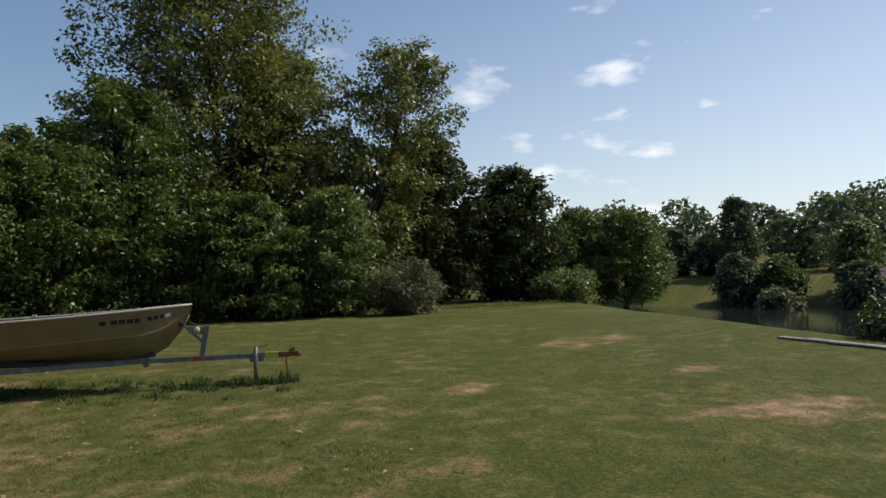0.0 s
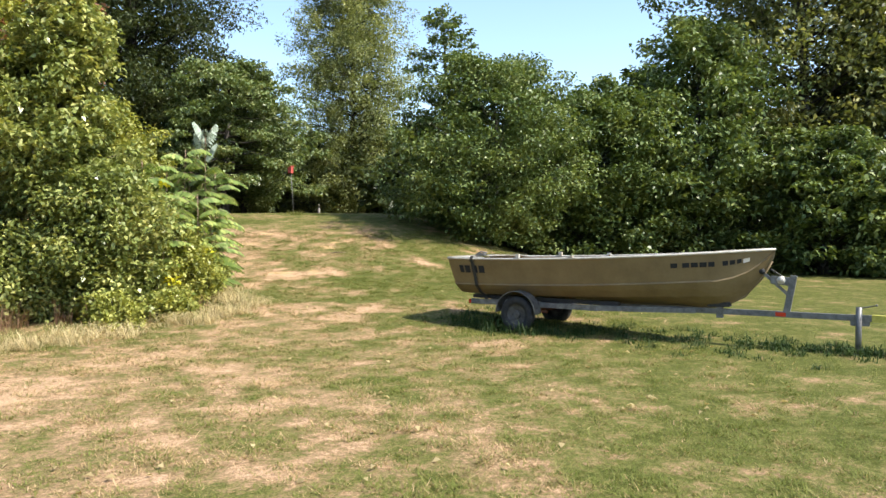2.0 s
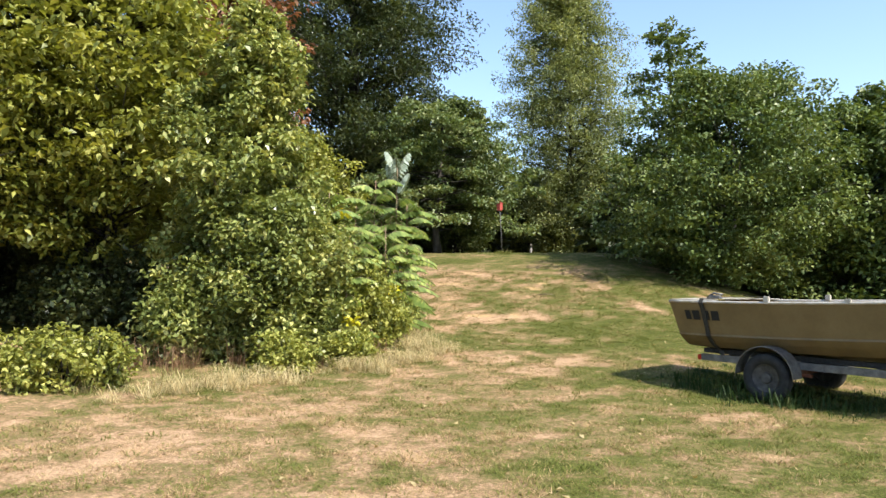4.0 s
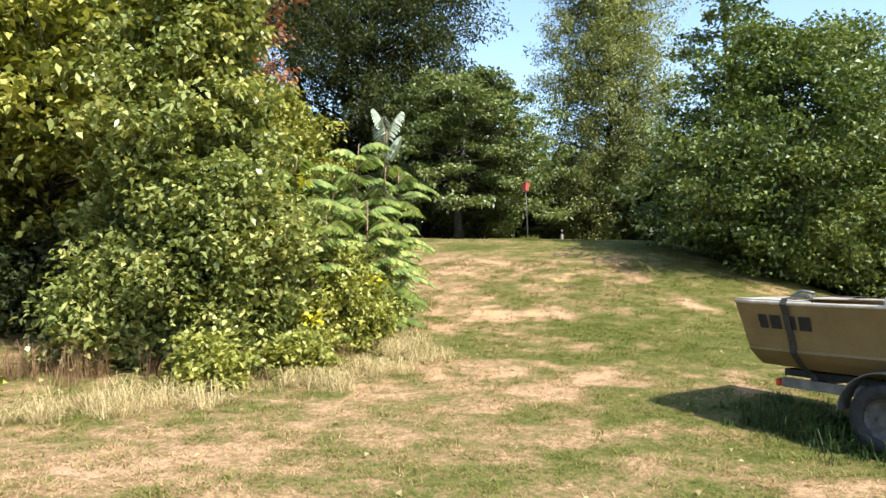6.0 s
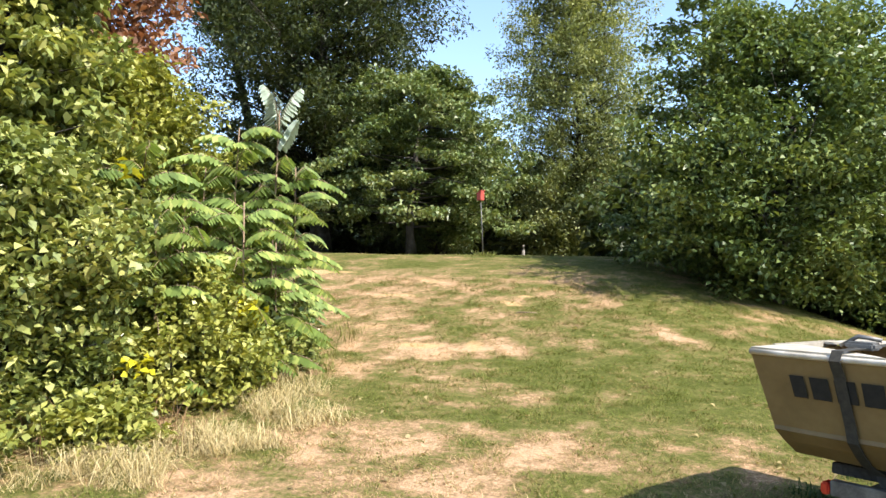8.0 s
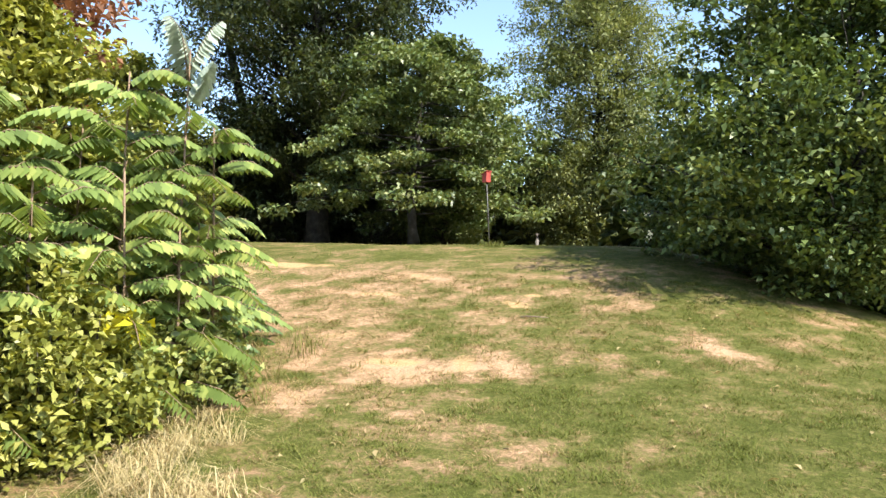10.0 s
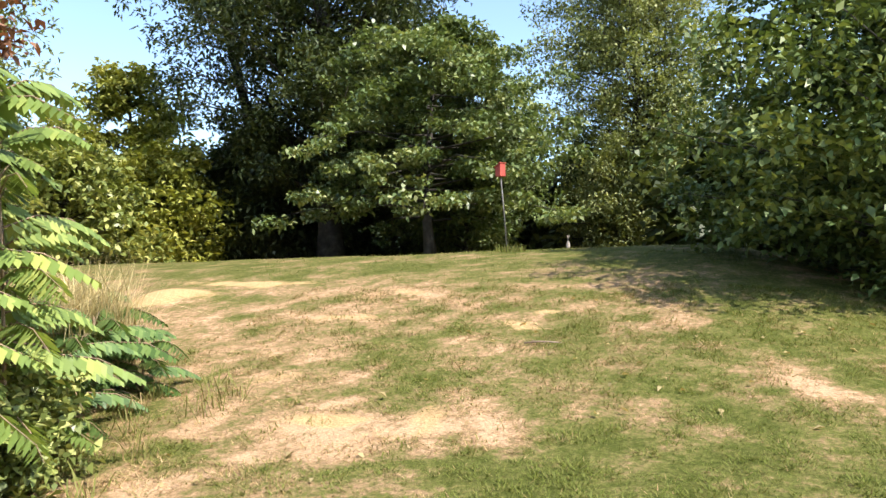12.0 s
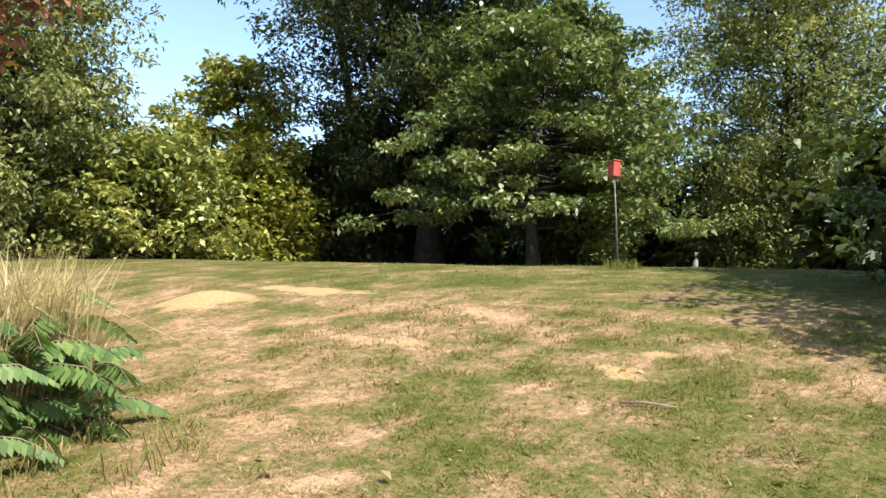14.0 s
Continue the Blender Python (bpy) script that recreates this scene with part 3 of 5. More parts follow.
tree("locust_tree", "small sunlit locust with forked dark trunks", "tree", 37.0, 19.6, 6.4, 2.5, 1.5, M_MAPLE, 38, 70, 5, 80, 0.2, 0.5, "round", 0.18, 0.42, flat=0.5)
tree("locust_tree", "small green locust on the slope to the lake", "tree", 37.6, 22.8, 6.0, 2.2, 1.3, M_MAPLE, 39, 70, 5, 75, 0.2, 0.5, "round", 0.16, 0.4, flat=0.5)
shrub("shrub", "grey-green olive shrub at the lawn's edge", "shrub", 19.4, 19.0, 2.2, 1.6, 1.2, M_GREY, 40, 36, 70, 5, 0.15, 0.35, 0.26)
shrub("shrub", "low green brush on the slope to the lake", "shrub", 30.8, 19.4, 1.9, 2.0, 1.4, M_DOGWOOD, 41, 30, 55, 5, 0.18, 0.5, 0.3)
# second row added to close the woods; its dark leaves stand for interior shade
for i, (bx, by, bt, br) in enumerate([(5.5, 29.5, 5.0, 3.2), (1.6, 31.0, 3.4, 2.4), (11.5, 30.5, 8, 3.8), (20, 29.5, 9, 3.8), (24.5, 30.0, 8.5, 3.8), (31, 29, 7, 3.6), (-13.6, 33.5, 5.0, 3.0),
                                      (-19.5, 35, 4.8, 3.4), (-23.5, 31, 4.5, 3.4), (-21, 26, 7, 3.0), (-24.5, 24, 9, 3.6), (2.2, 36.5, 5.5, 3.0), (6.5, 35.5, 6.5, 3.4), (-7, 36.5, 5.5, 3.4), (-3.2, 39.5, 5.0, 3.2), (-0.2, 39.0, 5.5, 3.2), (9, 31, 5, 3)]):
    tree("understory_tree", "second-row tree of the woods, its leaves coloured dark for shade", "tree", bx, by, bt, br, 0.1, M_OAKSHADE, 60 + i, 60, 5, 38, 0.34, 0.5, "egg", 0.14, 0.46, group="second row of the woods", flat=0.5)

# ---------- thicket beside the path ----------
tree("pear_tree", "bushy wild pear with glossy green leaves", "tree", -4.6, 12.7, 5.6, 1.75, 0.8, M_BUSH, 81, 105, 5, 125, 0.1, 0.62, "cone", 0.05, 0.21, 0.6, 0.3, flat=0.7)
tree("pear_tree", "low glossy pear sapling by the mown path", "tree", -3.75, 11.9, 2.4, 0.95, 0.1, M_BUSH, 82, 70, 5, 100, 0.08, 0.66, "egg", 0.03, 0.2, 0.5, 0.3, flat=0.8)
tree("cherry_tree", "yellow-green wild cherry over the thicket", "tree", -8.2, 13.6, 7.6, 2.5, 1.7, M_YELLOW, 83, 130, 5, 80, 0.15, 0.55, "egg", 0.09, 0.34, 0.5, 0.25, flat=0.5)
tree("cherry_tree", "tall yellow-green cherry with sweeping low boughs", "tree", -10.3, 11.7, 8.0, 3.0, 1.9, M_YELLOW, 84, 130, 5, 80, 0.16, 0.55, "egg", 0.12, 0.38, 0.5, 0.2, flat=0.45)
tree("cherry_tree", "broad cherry at the back of the thicket", "tree", -13.4, 13.0, 8.0, 3.2, 0.8, M_BUSH, 85, 100, 5, 70, 0.18, 0.55, "egg", 0.12, 0.4, 0.5, 0.2, flat=0.5)
tree("oak_tree", "young oak with rust-brown withered leaves", "tree", -7.9, 17.0, 8.2, 1.8, 3.2, M_RUST, 86, 60, 5, 60, 0.16, 0.5, "round", 0.09, 0.36, 0.5, flat=0.6)
shrub("shrub", "dense green shrub in the thicket", "shrub", -4.9, 11.7, 1.3, 0.7, 0.7, M_BUSH, 87, 36, 60, 5, 0.1, 0.6, 0.2)
# dark-leaved shrubs fill the hollow, standing in for its deep shade
shrub("shrub", "shrub at the back of the thicket, coloured dark for shade", "shrub", -8.0, 13.4, 1.7, 1.6, 0.9, M_OAKSHADE, 88, 36, 60, 5, 0.12, 0.55, 0.24)
shrub("shrub", "shrub added deep in the thicket, coloured dark for shade", "shrub", -10.2, 14.8, 2.4, 1.9, 1.0, M_OAKSHADE, 95, 36, 60, 5, 0.13, 0.55, 0.26)
shrub("shrub", "shrub added deep in the thicket, coloured dark for shade", "shrub", -12.8, 14.2, 2.4, 1.9, 1.2, M_OAKSHADE, 96, 36, 60, 5, 0.13, 0.55, 0.26)
shrub("shrub", "green shrub beneath the sumacs", "shrub", -3.75, 14.0, 1.6, 0.85, 0.9, M_BUSH, 89, 40, 70, 5, 0.085, 0.6, 0.16)
shrub("shrub", "yellow-green viny shrub among the sumac stems", "shrub", -3.0, 13.4, 1.25, 0.65, 0.8, M_YELLOW, 92, 44, 70, 5, 0.075, 0.6, 0.15)
shrub("shrub", "leafy green shrub hung with vine beside the sumacs", "shrub", -3.05, 14.6, 1.0, 0.55, 0.7, M_BUSH, 93, 40, 70, 5, 0.075, 0.6, 0.14)
tree("ash_tree", "yellow-green ash sapling above the sumacs", "tree", -4.6, 14.6, 3.7, 1.0, 0.8, M_YELLOW, 94, 70, 5, 80, 0.09, 0.5, "egg", 0.04, 0.2, 0.5, 0.3, flat=0.7)
shrub("shrub", "low leafy shrub at the foot of the sumacs", "shrub", -3.4, 15.1, 0.9, 0.5, 0.6, M_BUSH, 90, 36, 60, 5, 0.075, 0.6, 0.13)
shrub("shrub", "tangled low shrub by the knoll path", "shrub", -4.7, 16.0, 0.6, 0.6, 0.5, M_BUSH, 91, 36, 60, 5, 0.08, 0.5, 0.14)
for i, (bx, by, bh, br) in enumerate([(-6.4, 9.4, 0.65, 0.8), (-5.1, 9.5, 0.8, 0.7), (-3.2, 11.0, 0.5, 0.35), (-2.7, 11.8, 0.5, 0.35), (-8.0, 9.2, 0.6, 0.9)]):
    shrub("bramble", "low yellow-green bramble along the mown edge", "shrub", bx, by, bh, br, br * 0.8, M_YELLOW, 100 + i, 30, 45, 4, 0.075, 0.6, 0.11, group="brambles along the thicket")


def sumac(x, y, top, seed, fronds=11, size=0.62, pale=False, lean=(0, 0)):
    """A staghorn sumac: a bare stem and a whorl of long compound leaves, each with paired hanging leaflets."""
    rng = np.random.RandomState(seed)
    z0 = gz(x, y)
    root = empty_at("sumac", x, y, z0 - 0.03)
    tagged(root, "staghorn sumac with long drooping compound leaves" + (" and a silvery top" if pale else ""), "sumac", "sumacs beside the path")
    stem = [(0, 0, 0), (lean[0] * 0.4, lean[1] * 0.4, top * 0.5), (lean[0], lean[1], top)]
    part("stem", tubes_mesh("stem", [(stem, [0.013, 0.010, 0.007], 6)], M_STEM), root)
    quads, ribs, silver = [], [], []
    for f in range(fronds):
        u = f / fronds
        h = top * (0.22 + 0.78 * u)
        base = np.array([lean[0] * h / top, lean[1] * h / top, h])
        az = f * 2.39996 + rng.normal(0, 0.25)
        ln = size * rng.uniform(0.8, 1.15) * (1.0 if u < 0.8 else 0.36 if pale else 0.75)
        up = 0.25 + 0.75 * u + (1.9 if pale and u > 0.8 else 0.0)
        out = np.array([math.cos(az), math.sin(az), 0])
        pts = []
        for k in range(19):
            t = k / 18
            pts.append(base + out * ln * (t * 0.98) + np.array([0, 0, ln * (up * t - min(0.35 + 0.55 * up, 1.1) * t * t)]))
        pts = np.array(pts)
        ribs.append((pts[[0, 6, 12, 18]], [0.007, 0.005, 0.004, 0.002], 4))
        side0 = np.array([-math.sin(az), math.cos(az), 0])
        for k in range(2, 19):
            for sgn in (-1, 1):
                ll = size * 0.25 * math.sin(math.pi * (0.22 + 0.66 * k / 19)) * rng.uniform(0.88, 1.12)
                d = side0 * sgn * 0.62 + out * 0.22 + np.array([0, 0, -0.62 + rng.normal(0, 0.1)])
                d /= np.linalg.norm(d)
                wv = out * ll * 0.22 + np.array([0, 0, 0.03 * ll])
                p = pts[k]
                q = [p - wv * 0.4, p + d * ll * 0.45 - wv, p + d * ll, p + d * ll * 0.45 + wv]
                (silver if pale and u > 0.8 else quads).append(q)
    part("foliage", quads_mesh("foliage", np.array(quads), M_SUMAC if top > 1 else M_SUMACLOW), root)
    if silver:
        part("top_leaf", quads_mesh("top_leaf", np.array(silver), M_SILVER), root, "silvery pale young sumac leaves")
    part("leaf_rib", tubes_mesh("leaf_rib", ribs, M_STEM), root)
    return root


M_ORANGE = mat_leaf("orange_leaf", (0.30, 0.11, 0.02), (0.45, 0.18, 0.03), (0.55, 0.26, 0.05), 0.7, 0.35, (1.0, 0.8, 0.4))
M_SILVER = mat_leaf("silver_leaf", (0.26, 0.32, 0.22), (0.42, 0.48, 0.38), (0.6, 0.65, 0.55), 0.5, 0.3, (1, 1, 0.9))
for i, (sx, sy, st, pale, fr, sz) in enumerate([(-2.85, 14.5, 2.95, True, 26, 0.70), (-3.5, 14.1, 2.3, False, 20, 0.75), (-2.98, 15.15, 1.75, False, 15, 0.60), (-3.2, 13.4, 1.9, False, 18, 0.75),
                                               (-3.7, 13.3, 2.5, False, 20, 0.75), (-4.0, 14.7, 2.3, False, 20, 0.8), (-2.8, 13.9, 1.9, False, 18, 0.66), (-3.3, 14.8, 2.2, False, 20, 0.7), (-3.1, 12.95, 1.75, False, 16, 0.65),
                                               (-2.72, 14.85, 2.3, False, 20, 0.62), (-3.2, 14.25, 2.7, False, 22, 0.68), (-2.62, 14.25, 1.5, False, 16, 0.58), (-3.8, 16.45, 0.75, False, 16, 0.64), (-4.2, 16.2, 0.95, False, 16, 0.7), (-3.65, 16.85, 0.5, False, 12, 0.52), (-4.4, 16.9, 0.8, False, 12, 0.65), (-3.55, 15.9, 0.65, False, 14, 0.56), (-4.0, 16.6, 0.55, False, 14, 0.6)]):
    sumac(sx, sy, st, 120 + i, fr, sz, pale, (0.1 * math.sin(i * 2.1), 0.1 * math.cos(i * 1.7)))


def leaf_patch(name, label, x, y, z, size, count, material, seed, length=0.1):
    rng = np.random.RandomState(seed)
    v = leaves(rng, np.tile(np.array([[x, y, z]]), (count, 1)), np.full((count, 1), size), length, length * 0.6, 0.4, 0.8)
    return tagged(new(name, quads_mesh(name, v, material)), label, "vine", kind="stuff")


leaf_patch("yellow_vine", "bright yellow grape leaves in the thicket", -2.55, 13.6, 1.15, 0.11, 46, M_GOLD, 141)
leaf_patch("yellow_vine", "bright yellow grape leaves in the thicket", -2.75, 12.25, 0.75, 0.07, 22, M_GOLD, 142)
leaf_patch("yellow_vine", "bright yellow grape leaves in the thicket", -2.9, 12.3, 2.3, 0.06, 10, M_GOLD, 143)
leaf_patch("orange_leaves", "withered orange leaves inside the maple", 2.7, 20.75, 3.3, 0.12, 26, M_ORANGE, 144, 0.09)


# ---------- tall dry grass, weeds and lawn blades ----------
def blades(rng, x, y, z, height, width, lean, dry):
    """Single-triangle blades; returns vertices and a dryness for each vertex."""
    n = len(x)
    az = rng.uniform(0, 2 * math.pi, n)
    d = np.stack([np.cos(az), np.sin(az), np.zeros(n)], -1)
    s = np.stack([-np.sin(az), np.cos(az), np.zeros(n)], -1) * (width / 2)[:, None]
    b = np.stack([x, y, z - 0.01], -1)
    tip = b + d * (lean * height)[:, None] + np.array([0, 0, 1.0]) * height[:, None]
    return np.stack([b - s, b + s, tip], 1).reshape(-1, 3), np.repeat(dry, 3)


def arched(rng, x, y, z, height, width, lean, dry):
    """Bent blades of three triangles that arch over."""
    n = len(x)
    az = rng.uniform(0, 2 * math.pi, n)
    d = np.stack([np.cos(az), np.sin(az), np.zeros(n)], -1)
    s = np.stack([-np.sin(az), np.cos(az), np.zeros(n)], -1) * (width / 2)[:, None]
    up = np.array([0, 0, 1.0])
    lean = np.clip(lean, 0.15, 1.6)
    b = np.stack([x, y, z - 0.01], -1)
    m = b + d * (lean * height * 0.33)[:, None] + up * (height * 0.62)[:, None]
    tip = b + d * (lean * height)[:, None] + up * (height * (1 - 0.42 * np.minimum(lean, 1.5)))[:, None]
    tri = np.stack([b - s, b + s, m + s * 0.8, b - s, m + s * 0.8, m - s * 0.8, m - s * 0.8, m + s * 0.8, tip], 1)
    return tri.reshape(-1, 3), np.repeat(dry, 9)


def blade_object(name, label, category, verts, dry, material=None):
    me = quads_mesh(name, verts, material or M_BLADE, 3)
    me.attributes.new("dry", "FLOAT", "POINT").data.foreach_set("value", np.clip(dry, 0, 1).astype(np.float32))
    return tagged(new(name, me), label, category, kind="stuff")


def lawn():
    """Mown turf: upright green blades in tufts, and straw thatch that lies flat between them."""
    rng = np.random.RandomState(7)
    n, m = 1100000, 720000
    x = np.concatenate([rng.uniform(-4.2, 4.6, m), rng.uniform(-7, 13, n - m)])
    y = np.concatenate([rng.uniform(3.0, 20.5, m), rng.uniform(1.0, 25, n - m)])
    dr = dryness(x, y)
    sa = ovals(x, y, SAND)
    tuft = vnoise(x, y, 5.0, 2)
    fine = vnoise(x + 3, y + 8, 13.0, 2)
    near = np.exp(-((x - 0.5) / 5.5) ** 2) * 0.75 + 0.25
    near = np.maximum(near, 0.8 * smooth01((11 - y) / 4) * smooth01((9 - x) / 3))
    keep = rng.rand(n) < near * (1.0 - 0.45 * dr) * np.clip(1 - sa * 0.9, 0.05, 1) * np.clip((tuft * 0.6 + fine * 0.55 - 0.33) * 2.6, 0.06, 1.1)
    x, y, dr, tuft, fine = x[keep], y[keep], dr[keep], tuft[keep], fine[keep]
    h = rng.uniform(0.014, 0.046, len(x)) * (0.35 + 1.2 * np.clip(tuft - 0.2, 0, 1) + 0.7 * np.clip(fine - 0.4, 0, 1))
    lean = rng.uniform(0.3, 2.4, len(x)) + 1.2 * dr
    tone = dr * 0.95 + rng.normal(0.02, 0.27, len(x)) - 0.45 * (fine - 0.5)
    v, d = blades(rng, x, y, ground_z(x, y), h, rng.uniform(0.005, 0.012, len(x)), lean, tone)
    blade_object("lawn_grass", "short mown grass, green and straw mixed", "grass", v, d)


lawn()


def tufts(name, label, rows, seed, count, hmin, hmax, dry0, width=0.008, lean=0.6, floor=0.15, material=None):
    """Clumps of longer grass: rows of x, y, radius."""
    rng = np.random.RandomState(seed)
    vs, ds = [], []
    for x, y, r in rows:
        n = int(count * max(0.5, r / 0.3))
        a, q = rng.uniform(0, 2 * math.pi, n), r * np.sqrt(rng.rand(n))
        px, py = x + np.cos(a) * q, y + np.sin(a) * q
        v, d = arched(rng, px, py, ground_z(px, py), hmin + (hmax - hmin) * rng.rand(n) ** 1.8, np.full(n, width) * rng.uniform(0.6, 1.3, n), np.abs(rng.normal(0, lean, n)) + floor, dry0 + rng.normal(0, 0.22, n))
        vs.append(v)
        ds.append(d)
    return blade_object(name, label, "grass", np.concatenate(vs), np.concatenate(ds), material)


_r = np.random.RandomState(9)
edge = [(-8.5, 8.7), (-6.1, 8.7), (-4.0, 9.1), (-2.75, 10.6), (-2.1, 11.7), (-1.75, 12.5), (-2.2, 13.9), (-2.6, 15.2), (-3.0, 17.2)]
edge_rows = []
for (ax, ay), (bx, by) in zip(edge[:-1], edge[1:]):
    for k in range(int(11 * math.hypot(bx - ax, by - ay))):
        t = _r.rand()
        edge_rows.append((ax + (bx - ax) * t + _r.normal(-0.1, 0.22), ay + (by - ay) * t + _r.normal(0.05, 0.2), _r.uniform(0.08, 0.22)))
tufts("dry_tall_grass", "tall straw-coloured grass along the thicket", [r for r in edge_rows if r[0] > -4.3 and r[1] < 14.5], 21, 200, 0.03, 0.33, 0.72, 0.005, 1.6, floor=0.8, material=M_STRAWBLADE)
tufts("tall_grass", "tall green weeds mixed into the thicket's foot", [(x - 0.25, y + 0.2, r) for x, y, r in edge_rows[::2]], 22, 80, 0.05, 0.32, 0.4, 0.008, 1.2, floor=0.5)
M_RUSTBLADE = mat_blade("withered_weed", [(0.0, (0.10, 0.09, 0.035)), (0.5, (0.24, 0.13, 0.07)), (1.0, (0.42, 0.27, 0.15))])
tufts("withered_weeds", "reddish-brown withered weeds under the pear boughs", [(-6.2 + 0.115 * i + _r.normal(0, 0.1), 10.3 + 0.055 * i + _r.normal(0, 0.22), 0.16) for i in range(34)], 31, 70, 0.1, 0.6, 0.55, 0.007, 0.7, material=M_RUSTBLADE)
tufts("meadow_grass", "feathery golden meadow grass at the knoll's shoulder", [(-4.35 + 0.3 * math.sin(i * 1.7), 16.65 + 0.3 * math.cos(i * 2.3), 0.2) for i in range(36)], 23, 200, 0.6, 1.4, 0.66, 0.008, 0.4, material=M_STRAWBLADE)
tufts("meadow_grass", "feathery golden meadow grass behind the boat", [(9.3 + 0.45 * math.sin(i * 1.7), 22.4 + 0.3 * math.cos(i * 2.3), 0.3) for i in range(20)], 24, 60, 0.25, 0.75, 0.85, 0.016, 0.4)
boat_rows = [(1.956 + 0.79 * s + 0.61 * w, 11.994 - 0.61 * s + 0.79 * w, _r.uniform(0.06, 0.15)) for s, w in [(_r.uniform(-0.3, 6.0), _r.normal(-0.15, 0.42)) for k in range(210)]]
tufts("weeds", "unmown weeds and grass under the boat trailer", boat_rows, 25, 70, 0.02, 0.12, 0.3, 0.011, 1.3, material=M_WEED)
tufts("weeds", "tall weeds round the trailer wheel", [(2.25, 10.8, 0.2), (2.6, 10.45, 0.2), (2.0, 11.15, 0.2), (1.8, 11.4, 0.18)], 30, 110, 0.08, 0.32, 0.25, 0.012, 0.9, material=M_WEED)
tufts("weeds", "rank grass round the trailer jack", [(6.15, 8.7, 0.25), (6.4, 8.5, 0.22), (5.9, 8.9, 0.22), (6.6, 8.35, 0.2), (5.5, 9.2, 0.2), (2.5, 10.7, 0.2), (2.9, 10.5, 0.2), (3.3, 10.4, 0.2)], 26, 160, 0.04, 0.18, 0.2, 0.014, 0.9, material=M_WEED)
lawn_tufts = [(_r.uniform(-4, 6), _r.uniform(4, 21), _r.uniform(0.05, 0.13)) for k in range(420)]
tufts("grass_tufts", "coarse green tufts scattered over the dry lawn", lawn_tufts, 27, 40, 0.02, 0.075, 0.35, 0.008, 1.2)
tufts("weeds", "weeds round the nest box pole", [(-2.53, 24.15, 0.22), (-2.4, 24.2, 0.2)], 28, 120, 0.08, 0.2, 0.2, 0.012, 0.7)
wood_edge = [(_r.uniform(-20, 6), 29.8 + _r.normal(0, 0.5), 0.4) for k in range(110)] + [(_r.uniform(8, 30), 0, 0.4) for k in range(150)]
wood_edge = [(x, y if y else 25.0 - 0.28 * (x - 8) + _r.normal(0, 0.5), r) for x, y, r in wood_edge]
tufts("rough_grass", "rough uncut grass and weeds along the wood's edge", wood_edge, 29, 45, 0.06, 0.28, 0.3, 0.014, 1.0)


def litter():
    rng = np.random.RandomState(33)
    n = 420
    x, y = rng.uniform(-5, 5, n), rng.uniform(3.5, 20, n)
    c = np.stack([x, y, ground_z(x, y) + 0.022], -1)
    v = leaves(rng, c, np.zeros((n, 1)), 0.065, 0.04, 0.0, 2.5)
    tagged(new("leaf_litter", quads_mesh("leaf_litter", v, M_STRAW)), "dry fallen leaves scattered on the lawn", "leaves", kind="stuff")


litter()


# ---------- boat and trailer ----------
M_PAINT = mat_plain("khaki_paint", [(0.2, (0.130, 0.086, 0.033)), (0.5, (0.175, 0.118, 0.047)), (0.85, (0.215, 0.152, 0.068))], 3.5, 0.55, 0, 0.12, 0.002)
M_PALE = mat_plain("pale_trim", [(0.25, (0.40, 0.35, 0.27)), (0.7, (0.60, 0.55, 0.47))], 9, 0.4, 0, 0.1, 0.002)
M_INSIDE = mat_plain("worn_interior", [(0.25, (0.20, 0.17, 0.13)), (0.7, (0.38, 0.34, 0.28))], 5, 0.6, 0, 0.2, 0.003)
M_ZINC = mat_plain("galvanised_steel", [(0.3, (0.10, 0.098, 0.095)), (0.7, (0.24, 0.235, 0.225))], 14, 0.55, 0.6, 0.15, 0.002)
M_RUSTY = mat_plain("rusty_steel", [(0.3, (0.10, 0.035, 0.018)), (0.6, (0.22, 0.075, 0.03)), (0.8, (0.16, 0.12, 0.10))], 22, 0.8, 0.2, 0.4, 0.003)
M_TYRE = mat_plain("old_rubber", [(0.3, (0.012, 0.012, 0.012)), (0.7, (0.035, 0.034, 0.032))], 18, 0.8, 0, 0.3, 0.003)
M_BLACK = mat_plain("black_mark", [(0.3, (0.008, 0.008, 0.007)), (0.7, (0.018, 0.017, 0.015))], 30, 0.85, 0, 0.05, 0.001)
M_WEB = mat_plain("dark_webbing", [(0.3, (0.018, 0.017, 0.013)), (0.7, (0.045, 0.040, 0.030))], 40, 0.85, 0, 0.4, 0.001)
M_REDLENS = mat_plain("red_reflector", [(0.3, (0.40, 0.02, 0.012)), (0.7, (0.60, 0.05, 0.02))], 30, 0.25, 0, 0.05, 0.001)
M_YELLOWMARK = mat_plain("yellow_paint", [(0.3, (0.38, 0.32, 0.04)), (0.7, (0.52, 0.45, 0.09))], 30, 0.5, 0, 0.1, 0.001)
# rim steel toned dark: the shade of hull and weeds, put into the colour
M_SHADERIM = mat_plain("shade_dark_rim", [(0.3, (0.045, 0.04, 0.035)), (0.7, (0.13, 0.12, 0.105))], 18, 0.7, 0.3, 0.2, 0.002)
M_CARPET = mat_plain("bunk_carpet", [(0.3, (0.02, 0.018, 0.016)), (0.7, (0.06, 0.055, 0.05))], 40, 0.95, 0, 0.6, 0.004)

BX, BY, BTURN = 1.956, 11.994, -37.7
LEN = 4.5
BOAT_Z = gz(3.4, 10.3)


def gunwale(s):
    t = s / LEN
    w = 0.62 + 0.15 * math.sin(math.pi * min(1, t * 1.25)) * (1 - t)
    w *= (1 - max(0.0, (t - 0.45) / 0.55) ** 2.1)
    return max(w, 0.012), 1.165 + 0.03 * t + 0.18 * t ** 2


